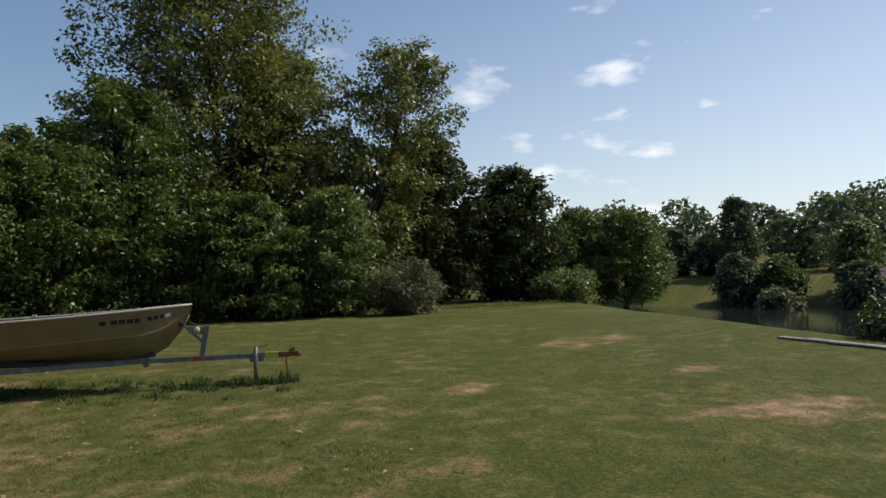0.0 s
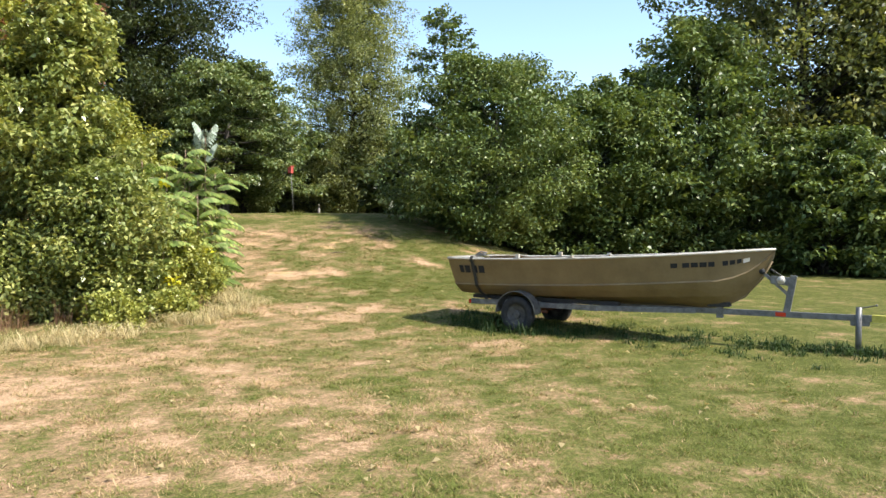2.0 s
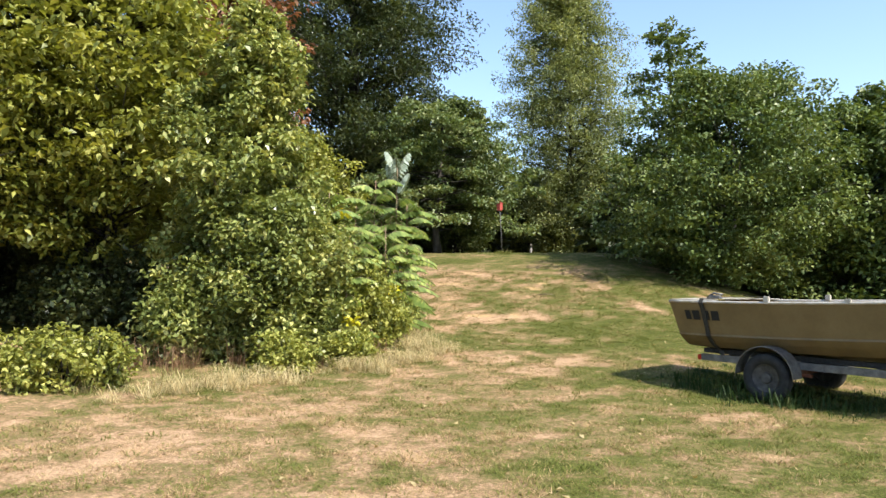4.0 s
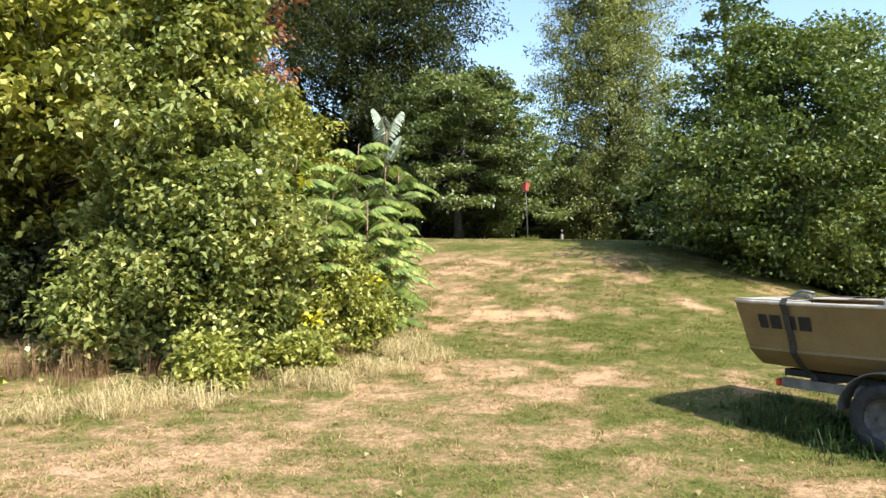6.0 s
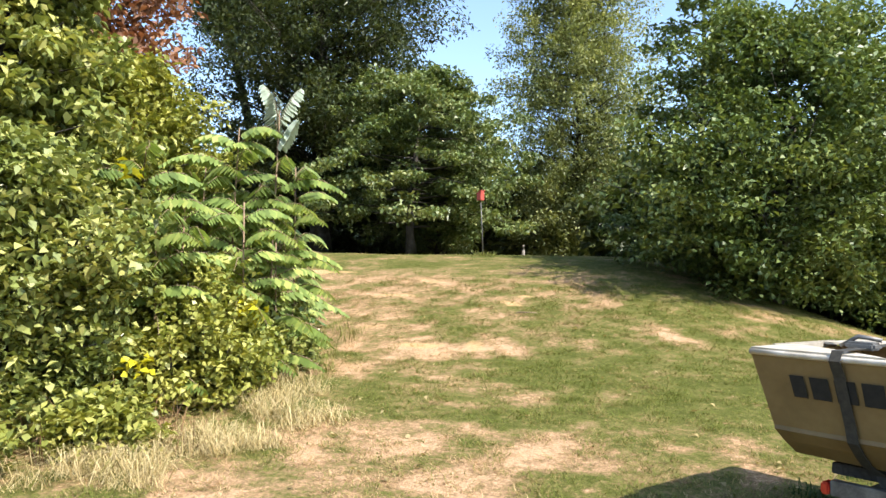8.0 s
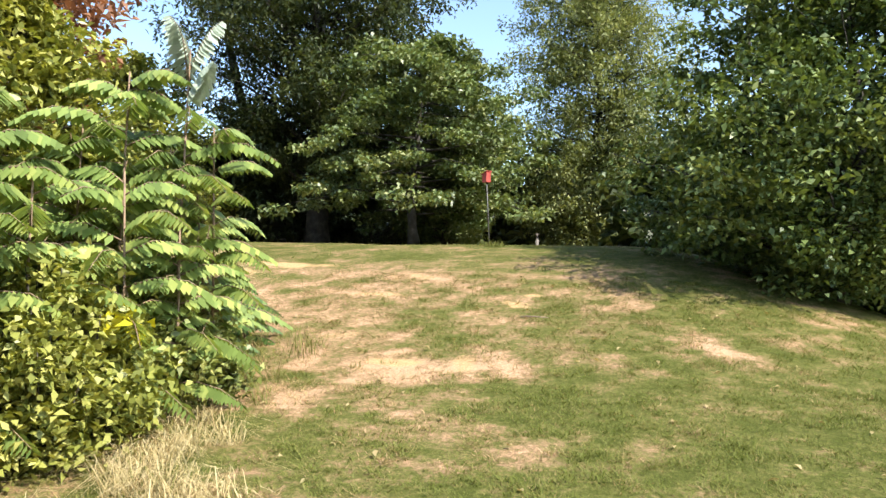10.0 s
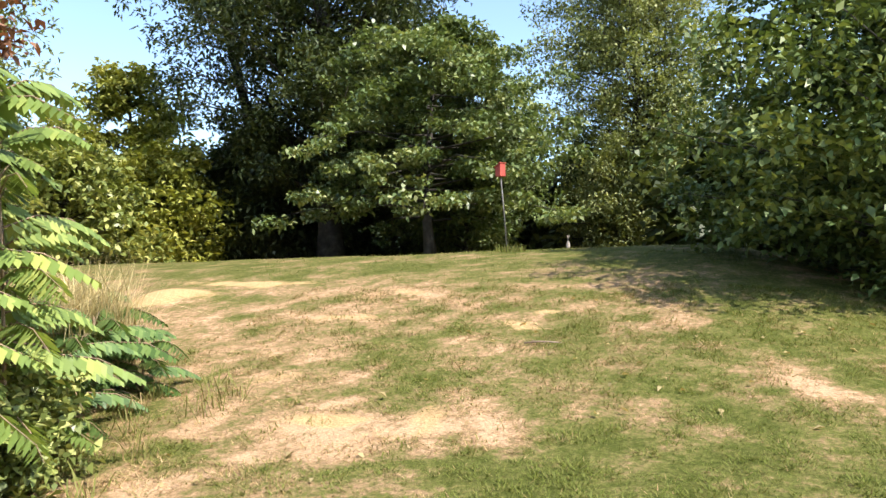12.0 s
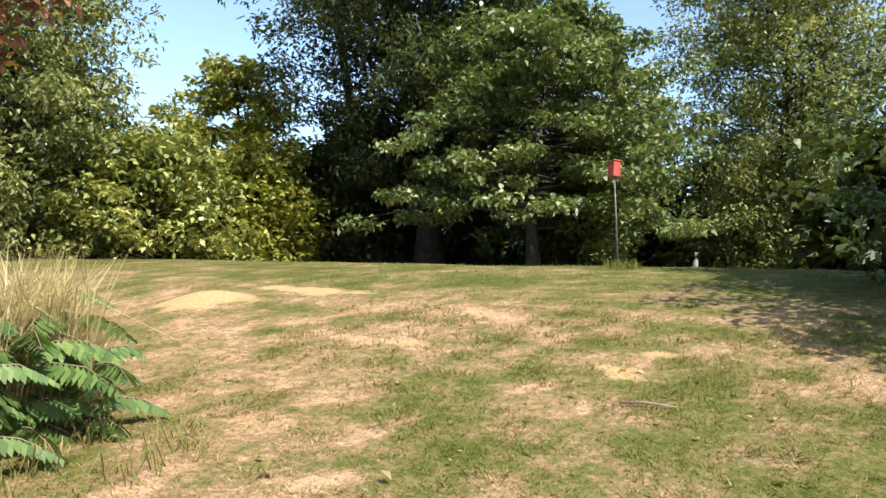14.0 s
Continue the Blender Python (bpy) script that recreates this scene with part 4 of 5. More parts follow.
def hull_row(s):
    """Half section at s metres from the transom: keel, chine, strake, gunwale, as (out, up)."""
    t = s / LEN
    gw, gu = gunwale(s)
    lift = 0.70 * max(0.0, (t - 0.78) / 0.22) ** 3.2
    keel = 0.60 + lift
    cw = gw * (0.70 - 0.06 * t) * (1 - 0.4 * max(0, (t - 0.6) / 0.4) ** 2)
    cu = keel + (0.055 + 0.16 * t ** 2) * (1 - 0.6 * max(0, (t - 0.8) / 0.2))
    mu = cu + (gu - cu) * (0.27 + 0.12 * t)
    mw = cw + (gw - cw) * 0.60
    return [(0.0, keel), (cw * 0.5, keel + (cu - keel) * 0.42), (cw, cu), (cw + (mw - cw) * 0.66, cu + (mu - cu) * 0.5), (mw + 0.009, mu - 0.012), (mw + 0.001, mu + 0.008), (gw, gu)]


def rake(s, up):
    """The transom leans: its foot stands further forward than its head."""
    return s + 0.17 * max(0.0, 1 - s / 0.9) * (max(0.0, 1.165 - up) / 0.56) ** 1.5


def skin(y, s, u, side, off=0.0):
    """A point on the near or far side between chine (0) and gunwale (1)."""
    row = hull_row(s)
    c, g = row[2], row[6]
    z = c[1] + (g[1] - c[1]) * u
    o = float(np.interp(z, [p[1] for p in row[2:]], [p[0] for p in row[2:]])) + 0.004 + off
    return (rake(s, z), side * o, z)


def boat_hull():
    stations = [0, 0.12, 0.3, 0.6, 1.0, 1.5, 2.0, 2.5, 2.9, 3.3, 3.6, 3.85, 4.05, 4.2, 4.33, 4.42, 4.48, 4.5]
    bm = bmesh.new()
    outer, inner = [], []
    for s in stations:
        row = hull_row(s)
        ring = [(-o, u) for o, u in row[:0:-1]] + row
        outer.append([bm.verts.new((rake(s, u), o, u)) for o, u in ring])
        inr = [(max(-o + 0.02, -10) if o > 0.03 else -o * 0.3, u + (0.02 if i < 6 else 0.0)) for i, (o, u) in reversed(list(enumerate(row)))][:-1] + [(max(o - 0.02, o * 0.3), u + (0.02 if i < 6 else 0.0)) for i, (o, u) in enumerate(row)]
        inner.append([bm.verts.new((min(rake(s, u) + (0.03 if s == 0 else 0), LEN - 0.02), o, u)) for o, u in inr])
    for rows, flip in ((outer, False), (inner, True)):
        for a, b in zip(rows[:-1], rows[1:]):
            for k in range(len(a) - 1):
                q = (a[k], b[k], b[k + 1], a[k + 1])
                bm.faces.new(q[::-1] if flip else q)
    for k in (0, -1):
        for a, b, c, d in zip(outer[:-1], outer[1:], inner[1:], inner[:-1]):
            bm.faces.new((a[k], b[k], c[k], d[k]))
    bm.faces.new(outer[0])
    bm.faces.new(inner[0][::-1])
    bmesh.ops.recalc_face_normals(bm, faces=bm.faces)
    return bm


def box(bm, x0, x1, y0, y1, z0, z1, bev=0.0):
    made = bmesh.ops.create_cube(bm, size=1, matrix=Matrix.Translation(((x0 + x1) / 2, (y0 + y1) / 2, (z0 + z1) / 2)) @ Matrix.Diagonal((x1 - x0, y1 - y0, z1 - z0, 1)))
    if bev:
        edges = list({e for v in made["verts"] for e in v.link_edges})
        bmesh.ops.bevel(bm, geom=edges, offset=bev, segments=2, affect="EDGES")
    return bm


def boxed(*a, **k):
    return box(bmesh.new(), *a, **k)


def patch(side, s0, s1, u0, u1, off=0.004, cols=4):
    """A thin panel that follows the hull side."""
    bm = bmesh.new()
    rows = []
    for i in range(cols + 1):
        s = s0 + (s1 - s0) * i / cols
        rows.append([bm.verts.new(skin(0, s, u, side, off)) for u in (u0, u1)] + [bm.verts.new(skin(0, s, u, side, off - 0.003)) for u in (u1, u0)])
    for a, b in zip(rows[:-1], rows[1:]):
        for k in range(4):
            bm.faces.new((a[k], b[k], b[(k + 1) % 4], a[(k + 1) % 4]))
    bm.faces.new(rows[0])
    bm.faces.new(rows[-1][::-1])
    bmesh.ops.recalc_face_normals(bm, faces=bm.faces)
    return bm


def build_boat():
    root = empty_at("fishing_boat", BX, BY, BOAT_Z - 0.15, BTURN)
    tagged(root, "khaki aluminium fishing boat with pale gunwales on its trailer", "boat")
    hull = bm_part("hull", boat_hull(), M_PAINT, root)
    for side in (-1, 1):
        path = []
        for i in range(25):
            s = LEN * i / 24
            w, u = gunwale(s)
            path.append((s, side * (w + 0.004), u + 0.008))
        part("gunwale", tubes_mesh("gunwale", [(path, [0.015] * 25, 8)], M_PALE), root, "pale rolled gunwale rail")
        bm = bmesh.new()
        w0, u0 = gunwale(0)
        w1, u1 = gunwale(0.68)
        vs = [bm.verts.new(p) for p in ((0.0, side * w0, u0 + 0.02), (0.68, side * w1, u1 + 0.02), (0.60, side * (w1 - 0.08), u1 + 0.02), (0.06, side * 0.18, u0 + 0.02), (0.0, side * 0.18, u0 + 0.02))]
        f = bm.faces.new(vs)
        ex = bmesh.ops.extrude_face_region(bm, geom=[f])
        bmesh.ops.translate(bm, verts=[g for g in ex["geom"] if isinstance(g, bmesh.types.BMVert)], vec=(0, 0, 0.012))
        bmesh.ops.recalc_face_normals(bm, faces=bm.faces)
        bm_part("corner_deck", bm, M_PALE, root, "pale stern corner deck")
        for s, h in ((1.25, 0.06), (2.06, 0.03)):
            w, u = gunwale(s)
            bm_part("oarlock", boxed(s - 0.03, s + 0.03, side * w - 0.02, side * w + 0.02, u + 0.01, u + 0.02 + h, bev=0.006), M_PALE, root)
    for s, d in ((1.0, 0.26), (2.2, 0.26), (3.2, 0.3)):
        w = gunwale(s)[0] - 0.035
        bm_part("bench_seat", boxed(s - d / 2, s + d / 2, -w * 0.80, w * 0.80, 0.99, 1.02, bev=0.008), M_INSIDE, root)
        bm_part("seat_riser", boxed(s - d / 2 + 0.02, s + d / 2 - 0.02, -w * 0.4, w * 0.4, 0.76, 0.988), M_INSIDE, root)
    bow = bmesh.new()
    pts = [gunwale(s) + (s,) for s in (3.8, 4.05, 4.3, 4.45)]
    ring = [bow.verts.new((s, w, u + 0.016)) for w, u, s in pts] + [bow.verts.new((s, -w, u + 0.016)) for w, u, s in reversed(pts)]
    bow.faces.new(ring)
    ex = bmesh.ops.extrude_face_region(bow, geom=bow.faces[:])
    bmesh.ops.translate(bow, verts=[g for g in ex["geom"] if isinstance(g, bmesh.types.BMVert)], vec=(0, 0, 0.012))
    bmesh.ops.recalc_face_normals(bow, faces=bow.faces)
    bm_part("bow_deck", bow, M_PALE, root)
    bm_part("transom_board", boxed(-0.035, 0.0, -0.36, 0.36, 0.93, 1.2, bev=0.008), M_INSIDE, root)
    part("keel_rib", tubes_mesh("keel_rib", [([(rake(s, 0.6), 0, hull_row(s)[0][1] - 0.006) for s in (0.02, 1, 2, 2.9, 3.5, 3.9, 4.15, 4.35, 4.47)], [0.014] * 9, 6)], M_PAINT), root)
    # builder's mark: four plain dark blocks; registration: plain bars and a pale decal
    for k, (a, b) in enumerate(((0.20, 0.275), (0.305, 0.40), (0.43, 0.53), (0.56, 0.66))):
        bm_part("mark_block", patch(-1, a, b, 0.61, 0.82), M_BLACK, root, "dark plain block marking")
    for a, b in ((3.33, 3.41), (3.47, 3.55), (3.57, 3.65), (3.67, 3.75), (3.77, 3.84), (3.93, 3.99), (4.01, 4.07), (4.09, 4.14)):
        bm_part("mark_bar", patch(-1, a, b, 0.70, 0.81), M_BLACK, root, "dark plain bar marking")
    bm_part("decal", patch(-1, 4.16, 4.23, 0.68, 0.80), M_PALE, root, "pale faded square decal")
    return root


boat = build_boat()


def build_strap():
    root = empty_at("tie_down_strap", BX, BY, BOAT_Z - 0.15, BTURN)
    tagged(root, "dark webbing strap tied over the stern of the boat", "strap")
    bm = bmesh.new()
    w, u = gunwale(0.46)
    line = [(0.46, w, u + 0.045), (0.46, 0, u + 0.055), (0.46, -w, u + 0.045), (0.46, -w - 0.032, u + 0.0)]
    line += [(0.47 + 0.06 * (0.85 - q), skin(0, 0.46, q, -1, 0.014)[1], skin(0, 0.46, q, -1)[2]) for q in (0.85, 0.6, 0.4, 0.25, 0.12, 0.02)]
    line += [(0.56, -0.44, 0.62), (0.60, -0.47, 0.57)]
    rows = []
    for p in line:
        rows.append([bm.verts.new((p[0] - 0.026, p[1], p[2])), bm.verts.new((p[0] + 0.026, p[1], p[2])), bm.verts.new((p[0] + 0.026, p[1] + 0.004, p[2] + 0.004)), bm.verts.new((p[0] - 0.026, p[1] + 0.004, p[2] + 0.004))])
    for a, b in zip(rows[:-1], rows[1:]):
        for k in range(4):
            bm.faces.new((a[k], b[k], b[(k + 1) % 4], a[(k + 1) % 4]))
    bmesh.ops.recalc_face_normals(bm, faces=bm.faces)
    bm_part("webbing", bm, M_WEB, root)
    bm_part("buckle", boxed(0.38, 0.52, -0.42, -0.32, 1.21, 1.25, bev=0.012), M_ZINC, root, "silver ratchet buckle")
    part("buckle_handle", tubes_mesh("buckle_handle", [([(0.34, -0.37, 1.22), (0.42, -0.35, 1.275), (0.52, -0.33, 1.26)], [0.012] * 3, 6)], M_ZINC), root)
    return root


build_strap()


def wheel_parts(root, x, y, z, r, side):
    bm = bmesh.new()
    prof = [(r * 0.58, -0.055), (r * 0.8, -0.068), (r * 0.95, -0.06), (r, -0.04), (r, 0.04), (r * 0.95, 0.06), (r * 0.8, 0.068), (r * 0.58, 0.055)]
    n = 30
    rings = [[bm.verts.new((x + math.cos(2 * math.pi * k / n) * q, y + o, z + math.sin(2 * math.pi * k / n) * q)) for q, o in prof] for k in range(n)]
    for k in range(n):
        a, b = rings[k], rings[(k + 1) % n]
        for i in range(len(prof)):
            j = (i + 1) % len(prof)
            bm.faces.new((a[i], b[i], b[j], a[j]))
    bmesh.ops.recalc_face_normals(bm, faces=bm.faces)
    hub_root = bm_part("wheel", bm, M_TYRE, root, "weathered black trailer tyre", True)
    rim = bmesh.new()
    for q0, q1, d0, d1 in ((0.58, 0.5, 0.045, 0.03), (0.5, 0.22, 0.03, 0.012), (0.22, 0.2, 0.012, 0.05), (0.2, 0.0, 0.05, 0.055)):
        for k in range(24):
            t0, t1 = 2 * math.pi * k / 24, 2 * math.pi * (k + 1) / 24
            vs = [(x + math.cos(t0) * r * q0, y + side * d0, z + math.sin(t0) * r * q0), (x + math.cos(t1) * r * q0, y + side * d0, z + math.sin(t1) * r * q0),
                  (x + math.cos(t1) * r * q1, y + side * d1, z + math.sin(t1) * r * q1), (x + math.cos(t0) * r * q1, y + side * d1, z + math.sin(t0) * r * q1)]
            if q1 == 0:
                vs = vs[:3]
            rim.faces.new([rim.verts.new(v) for v in vs])
    bmesh.ops.remove_doubles(rim, verts=rim.verts, dist=0.0005)
    bmesh.ops.recalc_face_normals(rim, faces=rim.faces)
    bm_part("rim", rim, M_SHADERIM, hub_root, "steel rim coloured dark for the wheel's shade")
    f = bmesh.new()
    rows = []
    for k in range(15):
        t = math.pi * (k / 14)
        q = r + 0.055
        c = (x + math.cos(t) * q, z + 0.02 + math.sin(t) * q)
        rows.append([f.verts.new((c[0], y - 0.1, c[1])), f.verts.new((c[0], y + 0.1, c[1])), f.verts.new((x + math.cos(t) * (q + 0.008), y + 0.1, z + 0.02 + math.sin(t) * (q + 0.008))), f.verts.new((x + math.cos(t) * (q + 0.008), y - 0.1, z + 0.02 + math.sin(t) * (q + 0.008)))])
    for a, b in zip(rows[:-1], rows[1:]):
        for k in range(4):
            f.faces.new((a[k], b[k], b[(k + 1) % 4], a[(k + 1) % 4]))
    bmesh.ops.recalc_face_normals(f, faces=f.faces)
    bm_part("fender", f, M_ZINC, root)


def build_trailer():
    root = empty_at("boat_trailer", BX, BY, BOAT_Z - 0.15, BTURN)
    tagged(root, "galvanised boat trailer with rusty coupler parked on the grass", "trailer")
    g = 0.15
    def beam(name, a, b, wide, high, mat=M_ZINC, label=""):
        a, b = Vector(a), Vector(b)
        d = b - a
        bm = bmesh.new()
        box(bm, -d.length / 2, d.length / 2, -wide / 2, wide / 2, -high / 2, high / 2, bev=0.004)
        turn = d.to_track_quat("X", "Z").to_matrix().to_4x4()
        bmesh.ops.transform(bm, matrix=Matrix.Translation((a + b) / 2) @ turn, verts=bm.verts)
        return bm_part(name, bm, mat, root, label)
    beam("tongue", (2.2, 0, 0.54), (5.98, 0, 0.595), 0.07, 0.07)
    for side in (-1, 1):
        beam("side_rail", (0.36, side * 0.50, 0.535), (2.35, side * 0.46, 0.545), 0.05, 0.075)
        beam("side_rail", (2.33, side * 0.46, 0.545), (3.55, side * 0.05, 0.555), 0.05, 0.07)
        beam("bunk", (0.30, side * 0.33, 0.60), (2.6, side * 0.30, 0.605), 0.09, 0.055, M_CARPET, "carpet-covered wooden bunk")
        beam("bunk_post", (0.9, side * 0.33, 0.53), (0.9, side * 0.33, 0.58), 0.05, 0.05)
        beam("bunk_post", (2.2, side * 0.31, 0.53), (2.2, side * 0.31, 0.58), 0.05, 0.05)
        wheel_parts(root, 1.22, side * 0.64, g + 0.25, 0.255, side)
        beam("leaf_spring", (0.82, side * 0.50, 0.45), (1.62, side * 0.50, 0.45), 0.045, 0.03, M_RUSTY)
        bm_part("tail_light", boxed(0.32, 0.36, side * 0.50 - 0.04, side * 0.50 + 0.04, 0.50, 0.56, bev=0.008), M_REDLENS, root, "red tail light")
    beam("cross_member", (0.5, -0.5, 0.52), (0.5, 0.5, 0.52), 0.05, 0.05)
    beam("cross_member", (2.33, -0.45, 0.525), (2.33, 0.45, 0.525), 0.05, 0.05)
    beam("axle", (1.22, -0.62, g + 0.25), (1.22, 0.62, g + 0.25), 0.05, 0.05, M_RUSTY)
    beam("keel_pad", (3.7, 0, 0.645), (3.98, 0, 0.66), 0.12, 0.06, M_CARPET, "dark keel pad")
    beam("pad_post", (3.85, 0, 0.48), (3.85, 0, 0.64), 0.07, 0.08)
    beam("winch_post", (4.64, 0, 0.58), (4.72, 0, 1.06), 0.06, 0.075)
    beam("winch_brace", (4.68, 0, 0.80), (4.36, 0, 1.09), 0.03, 0.035)
    beam("winch_plate", (4.46, 0, 1.0), (4.68, 0, 0.985), 0.08, 0.10)
    part("winch_drum", tubes_mesh("winch_drum", [([(4.58, -0.05, 1.0), (4.58, 0.05, 1.0)], [0.05, 0.05], 12)], M_PALE), root)
    part("bow_roller", tubes_mesh("bow_roller", [([(4.36, -0.05, 1.10), (4.36, 0.05, 1.10)], [0.035, 0.035], 12)], M_TYRE), root)
    part("jack_tube", tubes_mesh("jack_tube", [([(5.43, -0.07, g - 0.02), (5.43, -0.07, 0.72)], [0.033, 0.033], 12)], M_ZINC), root)
    part("jack_foot", tubes_mesh("jack_foot", [([(5.43, -0.07, g - 0.03), (5.43, -0.07, g + 0.02)], [0.08, 0.07], 12)], M_ZINC), root)
    beam("jack_bracket", (5.34, -0.03, 0.56), (5.54, -0.03, 0.565), 0.05, 0.13)
    part("jack_crank", tubes_mesh("jack_crank", [([(5.43, -0.07, 0.72), (5.47, -0.07, 0.715), (5.60, -0.07, 0.75), (5.61, -0.10, 0.755)], [0.008, 0.008, 0.008, 0.014], 6)], M_ZINC), root)
    bm_part("tongue_mark", boxed(5.56, 5.76, -0.039, 0.039, 0.552, 0.632), M_YELLOWMARK, root, "faded yellow paint band")
    bm_part("reflector", boxed(4.52, 4.64, -0.041, -0.035, 0.55, 0.60, bev=0.002), M_REDLENS, root, "orange-red side reflector")
    beam("coupler", (5.76, 0, 0.585), (6.06, 0, 0.60), 0.09, 0.07, M_RUSTY, "rusty ball coupler")
    beam("coupler_latch", (5.92, 0, 0.63), (6.0, 0, 0.68), 0.03, 0.05, M_RUSTY)
    part("coupler_socket", tubes_mesh("coupler_socket", [([(6.05, 0, 0.56), (6.05, 0, 0.6), (6.05, 0, 0.635)], [0.05, 0.055, 0.03], 10)], M_RUSTY), root)
    for y in (-0.03, 0.03):
        part("safety_chain", tubes_mesh("safety_chain", [([(5.88, y, 0.55), (5.87, y * 1.5, 0.45), (5.90, y * 2, 0.33), (5.89, y, 0.22)], [0.012, 0.01, 0.01, 0.012], 5)], M_RUSTY), root)
    part("winch_strap", tubes_mesh("winch_strap", [([(4.58, 0, 1.05), (4.5, 0, 1.1), (4.45, 0, 1.13)], [0.012] * 3, 5)], M_WEB), root)
    return root


build_trailer()

# ---------- nest box, stick, boards ----------
M_RED = mat_plain("red_stain", [(0.25, (0.30, 0.045, 0.035)), (0.7, (0.48, 0.085, 0.06))], 14, 0.7, 0, 0.25, 0.003)
M_DARKIRON = mat_plain("dark_iron", [(0.3, (0.08, 0.075, 0.07)), (0.7, (0.2, 0.19, 0.175))], 20, 0.6, 0.4, 0.2, 0.002)
M_WOOD = mat_plain("grey_wood", [(0.25, (0.20, 0.17, 0.14)), (0.7, (0.42, 0.38, 0.33))], 7, 0.85, 0, 0.35, 0.004)
M_ROOF = mat_plain("brown_shingle", [(0.3, (0.07, 0.05, 0.045)), (0.7, (0.13, 0.10, 0.09))], 3, 0.9, 0, 0.3, 0.02)
M_SIDING = mat_plain("white_siding", [(0.3, (0.60, 0.60, 0.60)), (0.7, (0.75, 0.75, 0.74))], 2, 0.7, 0, 0.1, 0.01)
M_GLASS = mat_plain("dark_pane", [(0.3, (0.02, 0.024, 0.028)), (0.7, (0.05, 0.055, 0.06))], 2, 0.1, 0, 0.0, 0.001)


def build_nest_box():
    bx, by = -2.53, 24.19
    root = empty_at("nest_box", bx, by, gz(bx, by), -32)
    tagged(root, "red wooden nest box on a thin leaning iron pole", "birdhouse")
    top = 3.49 - gz(bx, by)
    lean = (-0.09, -0.04)
    part("pole", tubes_mesh("pole", [([(0, 0, -0.1), (lean[0] * 0.5, lean[1] * 0.5, top * 0.5), (lean[0], lean[1], top - 0.05)], [0.014, 0.013, 0.012], 8)], M_DARKIRON), root)
    bm = bmesh.new()
    w, d, z0, z1 = 0.064, 0.064, top - 0.115, top + 0.105
    cx, cy = lean
    base = [(cx - w, cy - d, z0), (cx + w, cy - d, z0), (cx + w, cy + d, z0), (cx - w, cy + d, z0)]
    head = [(cx - w, cy - d, z1 - 0.06), (cx + w, cy - d, z1), (cx + w, cy + d, z1), (cx - w, cy + d, z1 - 0.06)]
    vs = [bm.verts.new(p) for p in base + head]
    for f in ((0, 1, 2, 3), (4, 5, 6, 7), (0, 1, 5, 4), (1, 2, 6, 5), (2, 3, 7, 6), (3, 0, 4, 7)):
        bm.faces.new([vs[i] for i in f])
    bmesh.ops.recalc_face_normals(bm, faces=bm.faces)
    bmesh.ops.bevel(bm, geom=bm.edges[:], offset=0.003, segments=1, affect="EDGES")
    body = bm_part("box_body", bm, M_RED, root)
    rb = bmesh.new()
    rv = [(cx - w - 0.022, cy - d - 0.015, z1 - 0.066), (cx + w + 0.012, cy - d - 0.015, z1 + 0.006), (cx + w + 0.012, cy + d + 0.015, z1 + 0.006), (cx - w - 0.022, cy + d + 0.015, z1 - 0.066)]
    lo = [rb.verts.new(p) for p in rv]
    hi = [rb.verts.new((p[0], p[1], p[2] + 0.014)) for p in rv]
    rb.faces.new(lo)
    rb.faces.new(hi)
    for k in range(4):
        rb.faces.new((lo[k], lo[(k + 1) % 4], hi[(k + 1) % 4], hi[k]))
    bmesh.ops.recalc_face_normals(rb, faces=rb.faces)
    bm_part("roof", rb, M_RED, root)
    part("entrance_ring", tubes_mesh("entrance_ring", [([(cx - w - 0.002, cy, top + 0.02), (cx - w + 0.004, cy, top + 0.02)], [0.02, 0.02], 12)], M_BLACK), body)
    return root


build_nest_box()
sx, sy = -0.62, 18.4
stick = new("fallen_stick", tubes_mesh("fallen_stick", [([(-0.17, -0.03, 0.02), (-0.05, 0.0, 0.032), (0.06, 0.005, 0.03), (0.17, 0.03, 0.02)], [0.008, 0.009, 0.007, 0.004], 6),
                                                         ([(-0.05, 0.0, 0.03), (-0.12, 0.05, 0.04)], [0.006, 0.003], 5)], M_TWIG))
stick.matrix_world = pose(sx, sy, gz(sx, sy))
tagged(stick, "pale broken stick lying on the lawn", "stick")
post = new("wooden_stake", tubes_mesh("wooden_stake", [([(0, 0, -0.1), (0.01, 0, 0.2), (0.02, 0.0, 0.36)], [0.045, 0.042, 0.038], 8)], M_WOOD))
post.matrix_world = pose(-2.05, 27.2, gz(-2.05, 27.2))
tagged(post, "short grey wooden stake at the wood's edge", "stake")

for i, (bx, by, bl, bt) in enumerate([(16.6, 3.6, 2.6, 62), (16.3, 3.1, 2.4, 58), (16.0, 2.5, 2.2, 66)]):
    b = new("board", bpy.data.meshes.new("board"))
    bm = boxed(-bl / 2, bl / 2, -0.11, 0.11, 0, 0.035, bev=0.004)
    bm.to_mesh(b.data)
    bm.free()
    b.data.materials.append(M_WOOD)
    b.matrix_world = pose(bx, by, gz(bx, by) + 0.02, 0, 0, bt)
    tagged(b, "weathered grey board lying on the grass", "board", "boards on the lawn")
shrub("shrub", "dark brush pile beside the weathered boards", "shrub", 18.6, 2.6, 1.1, 1.1, 1.0, M_OAKSHADE, 150, 30, 40, 4, 0.12, 0.5, 0.22)


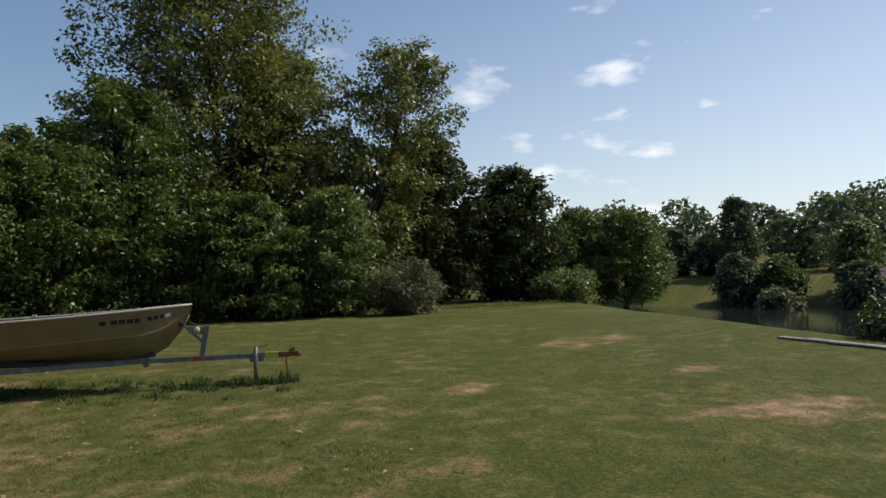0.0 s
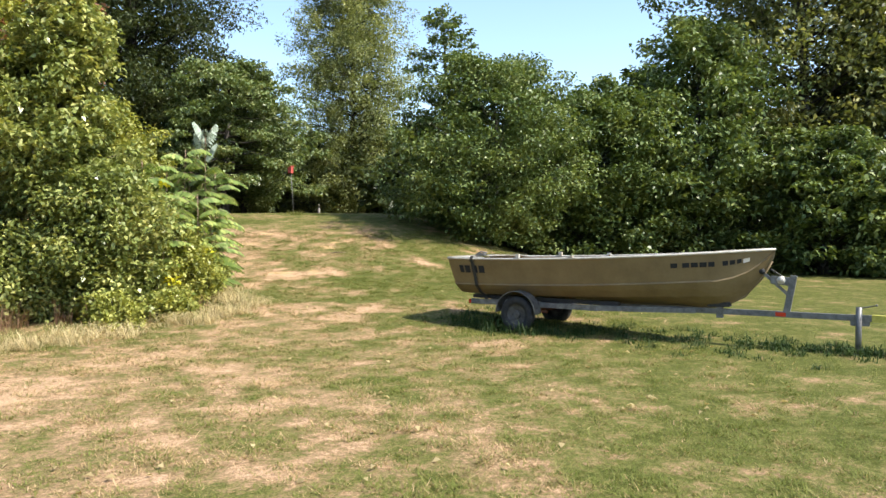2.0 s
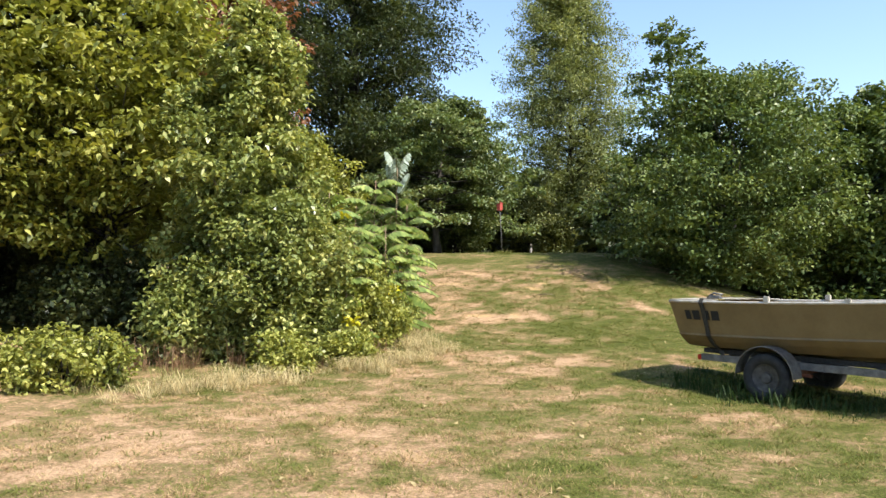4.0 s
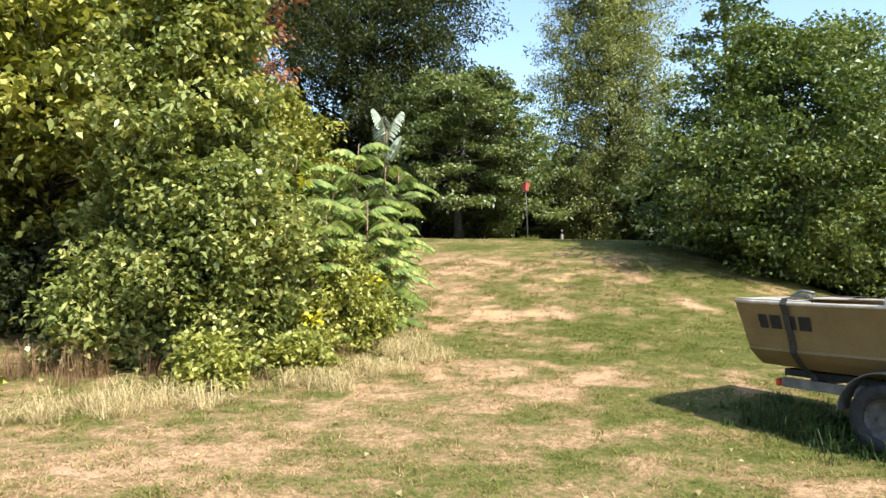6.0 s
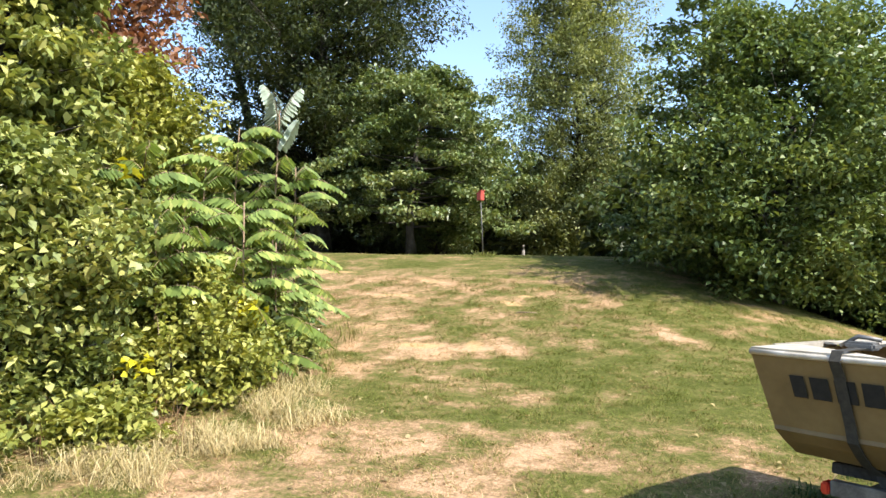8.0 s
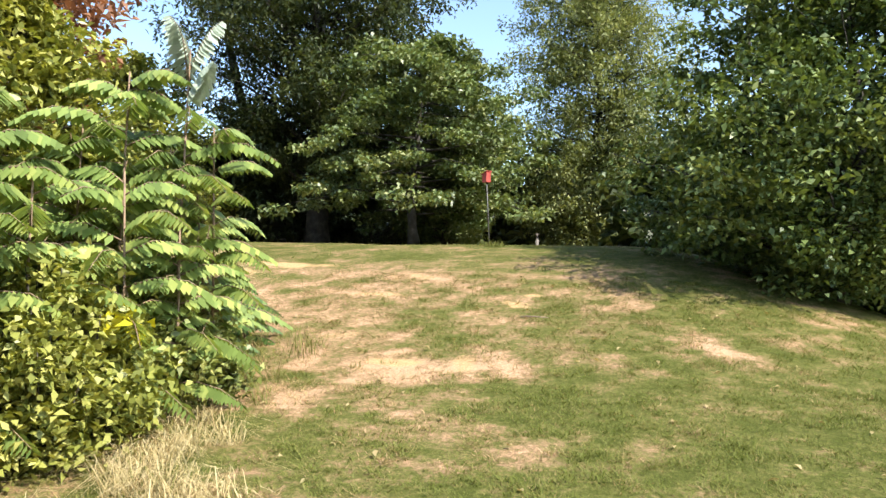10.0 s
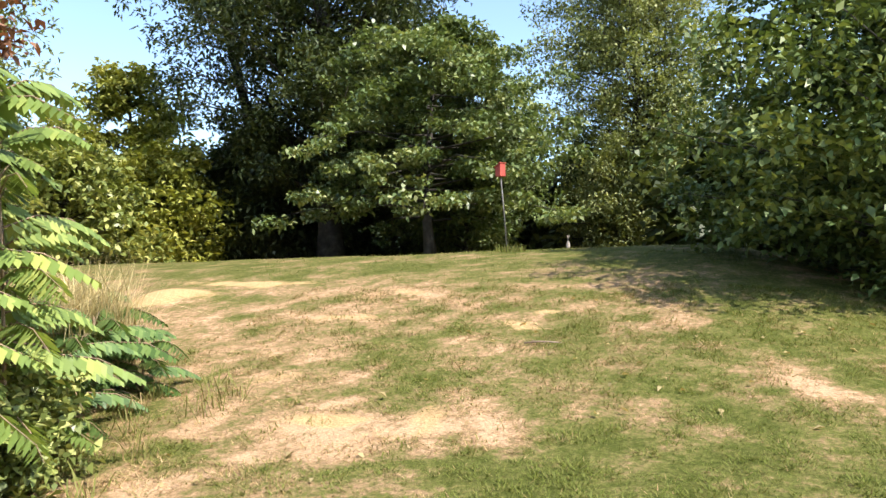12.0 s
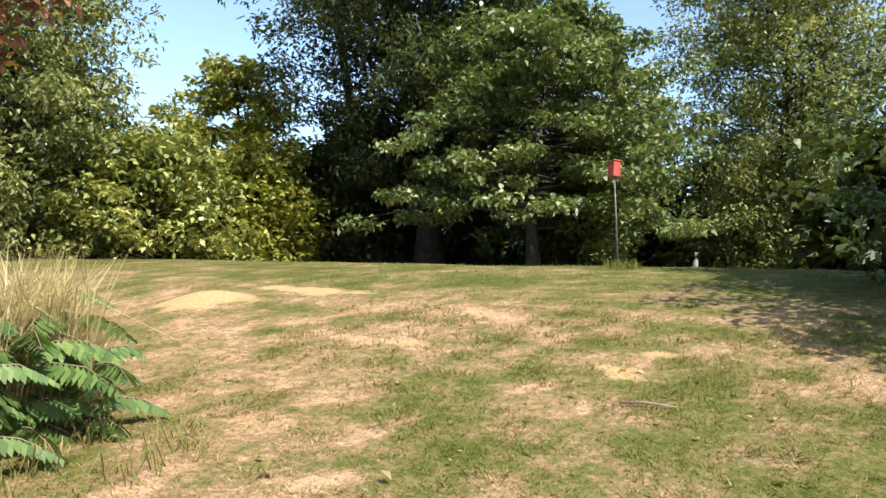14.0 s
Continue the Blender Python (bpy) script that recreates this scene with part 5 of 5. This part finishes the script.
# ---------- across the lake ----------
def far_wood(name, label, rows, seed, mat, leaf=1.15):
    """A far wood: crowns made of leaf sprays, all in one."""
    rng = np.random.RandomState(seed)
    cs, ss = [], []
    for x, y, h, r in rows:
        z = gz(x, y)
        n = 95
        a, u = rng.uniform(0, 2 * math.pi, n), rng.rand(n)
        q = r * np.sqrt(np.maximum(0.05, 1 - (1.7 * u - 0.7) ** 2 / 1.05)) * np.sqrt(rng.uniform(0.25, 1, n))
        cs.append(np.stack([x + np.cos(a) * q, y + np.sin(a) * q, z + h * (0.06 + 0.92 * u)], -1))
        ss.append(np.full(n, 0.11 * h))
    c, s = np.repeat(np.concatenate(cs), 4, 0), np.repeat(np.concatenate(ss), 4)[:, None]
    return tagged(new(name, quads_mesh(name, leaves(rng, c, s, leaf, leaf * 0.7, 0.3, 0.8, (1, 1, 0.7)), mat)), label, "woods", kind="stuff")


_f = np.random.RandomState(77)
far_rows = []
for k in range(130):
    y = _f.uniform(-90, 130)
    d = _f.uniform(112, 165)
    x = (d - 0.22 * y) / 0.97
    h, r = _f.uniform(7, 11.5), _f.uniform(2.8, 4.4)
    if x > 124 or abs((y + 1) / x - 0.444) > 0.055:
        far_rows.append((x, y, h, r))
far_wood("far_woods", "dark wooded rise beyond the lake", far_rows, 78, M_FAR)
far_wood("far_woods", "wooded shore seen between the lawn trees", [(_f.uniform(44, 100), _f.uniform(58, 95), _f.uniform(7, 10), _f.uniform(3, 4.5)) for k in range(60)], 79, M_FAR)
far_wood("far_woods", "dark woods behind the lawn", [(_f.uniform(-60, 44), _f.uniform(44, 60), _f.uniform(4, 6), _f.uniform(3, 4.5)) for k in range(60)], 80, M_FAR)
far_wood("far_woods", "trees and hedges round the open side of the lawn", [(40 * math.cos(a) * 1.1, 40 * math.sin(a) - 4, _f.uniform(6, 9), _f.uniform(3, 4)) for a in [_f.uniform(math.pi * 1.05, math.pi * 1.75) for k in range(40)]], 82, M_FAR)
for i, (x, y, h, r, m) in enumerate([(89.5, 34.0, 7.0, 2.3, M_FAR), (91, 29.5, 6.2, 2.6, M_MAPLE), (97, 22.5, 7.5, 2.6, M_DOGWOOD), (90, 20.5, 6.5, 2.4, M_FAR), (86.5, 28.0, 3.4, 1.9, M_GREY), (104, 39.5, 11.5, 3.0, M_FAR), (98, 14.5, 8, 2.6, M_FAR), (92, 46, 5.5, 2.4, M_FAR), (106, 44.2, 6.4, 2.3, M_FAR), (105, 49.0, 7.2, 2.4, M_FAR)]):
    tree("shore_tree", "dark tree on the far shore of the lake" if m is M_FAR else "lighter tree on the far shore of the lake", "tree", x, y, h, r, 0.4, m, 160 + i, 60, 5, 60, 0.42, 0.6, "egg", 0.2, 0.7, group="trees on the far shore", flat=0.5)


def far_house(name, label, x, y, turn, wide, deep, wall_h, roof_h, z):
    root = empty_at(name, x, y, z, turn)
    tagged(root, label, "house")
    bm_part("wall", boxed(-wide / 2, wide / 2, -deep / 2, deep / 2, -1.5, wall_h), M_SIDING, root)
    rb = bmesh.new()
    e = 0.4
    pts = [(-wide / 2 - e, -deep / 2 - e, wall_h), (wide / 2 + e, -deep / 2 - e, wall_h), (wide / 2 + e, deep / 2 + e, wall_h), (-wide / 2 - e, deep / 2 + e, wall_h), (-wide / 2 - e, 0, wall_h + roof_h), (wide / 2 + e, 0, wall_h + roof_h)]
    v = [rb.verts.new(p) for p in pts]
    for f in ((0, 1, 5, 4), (3, 4, 5, 2), (0, 4, 3), (1, 2, 5), (0, 3, 2, 1)):
        rb.faces.new([v[i] for i in f])
    bmesh.ops.recalc_face_normals(rb, faces=rb.faces)
    bm_part("roof", rb, M_ROOF, root)
    for k in range(3):
        cx = -wide / 2 + wide * (k + 0.5) / 3
        w = bm_part("window", boxed(cx - 0.6, cx + 0.6, -deep / 2 - 0.08, -deep / 2 - 0.01, 0.9, 2.2), M_SIDING, root)
        bm_part("pane", boxed(cx - 0.5, cx + 0.5, -deep / 2 - 0.1, -deep / 2 - 0.085, 1.0, 2.1), M_GLASS, w)
    return root


far_house("lake_house", "white house with a brown roof among far trees", 118.5, 51.6, -62, 8.5, 6.5, 2.6, 2.6, 1.8)
far_house("boat_house", "low white shed with a grey roof by the lake", 93.5, 18.0, -70, 7.5, 6, 2.0, 1.3, -1.9)
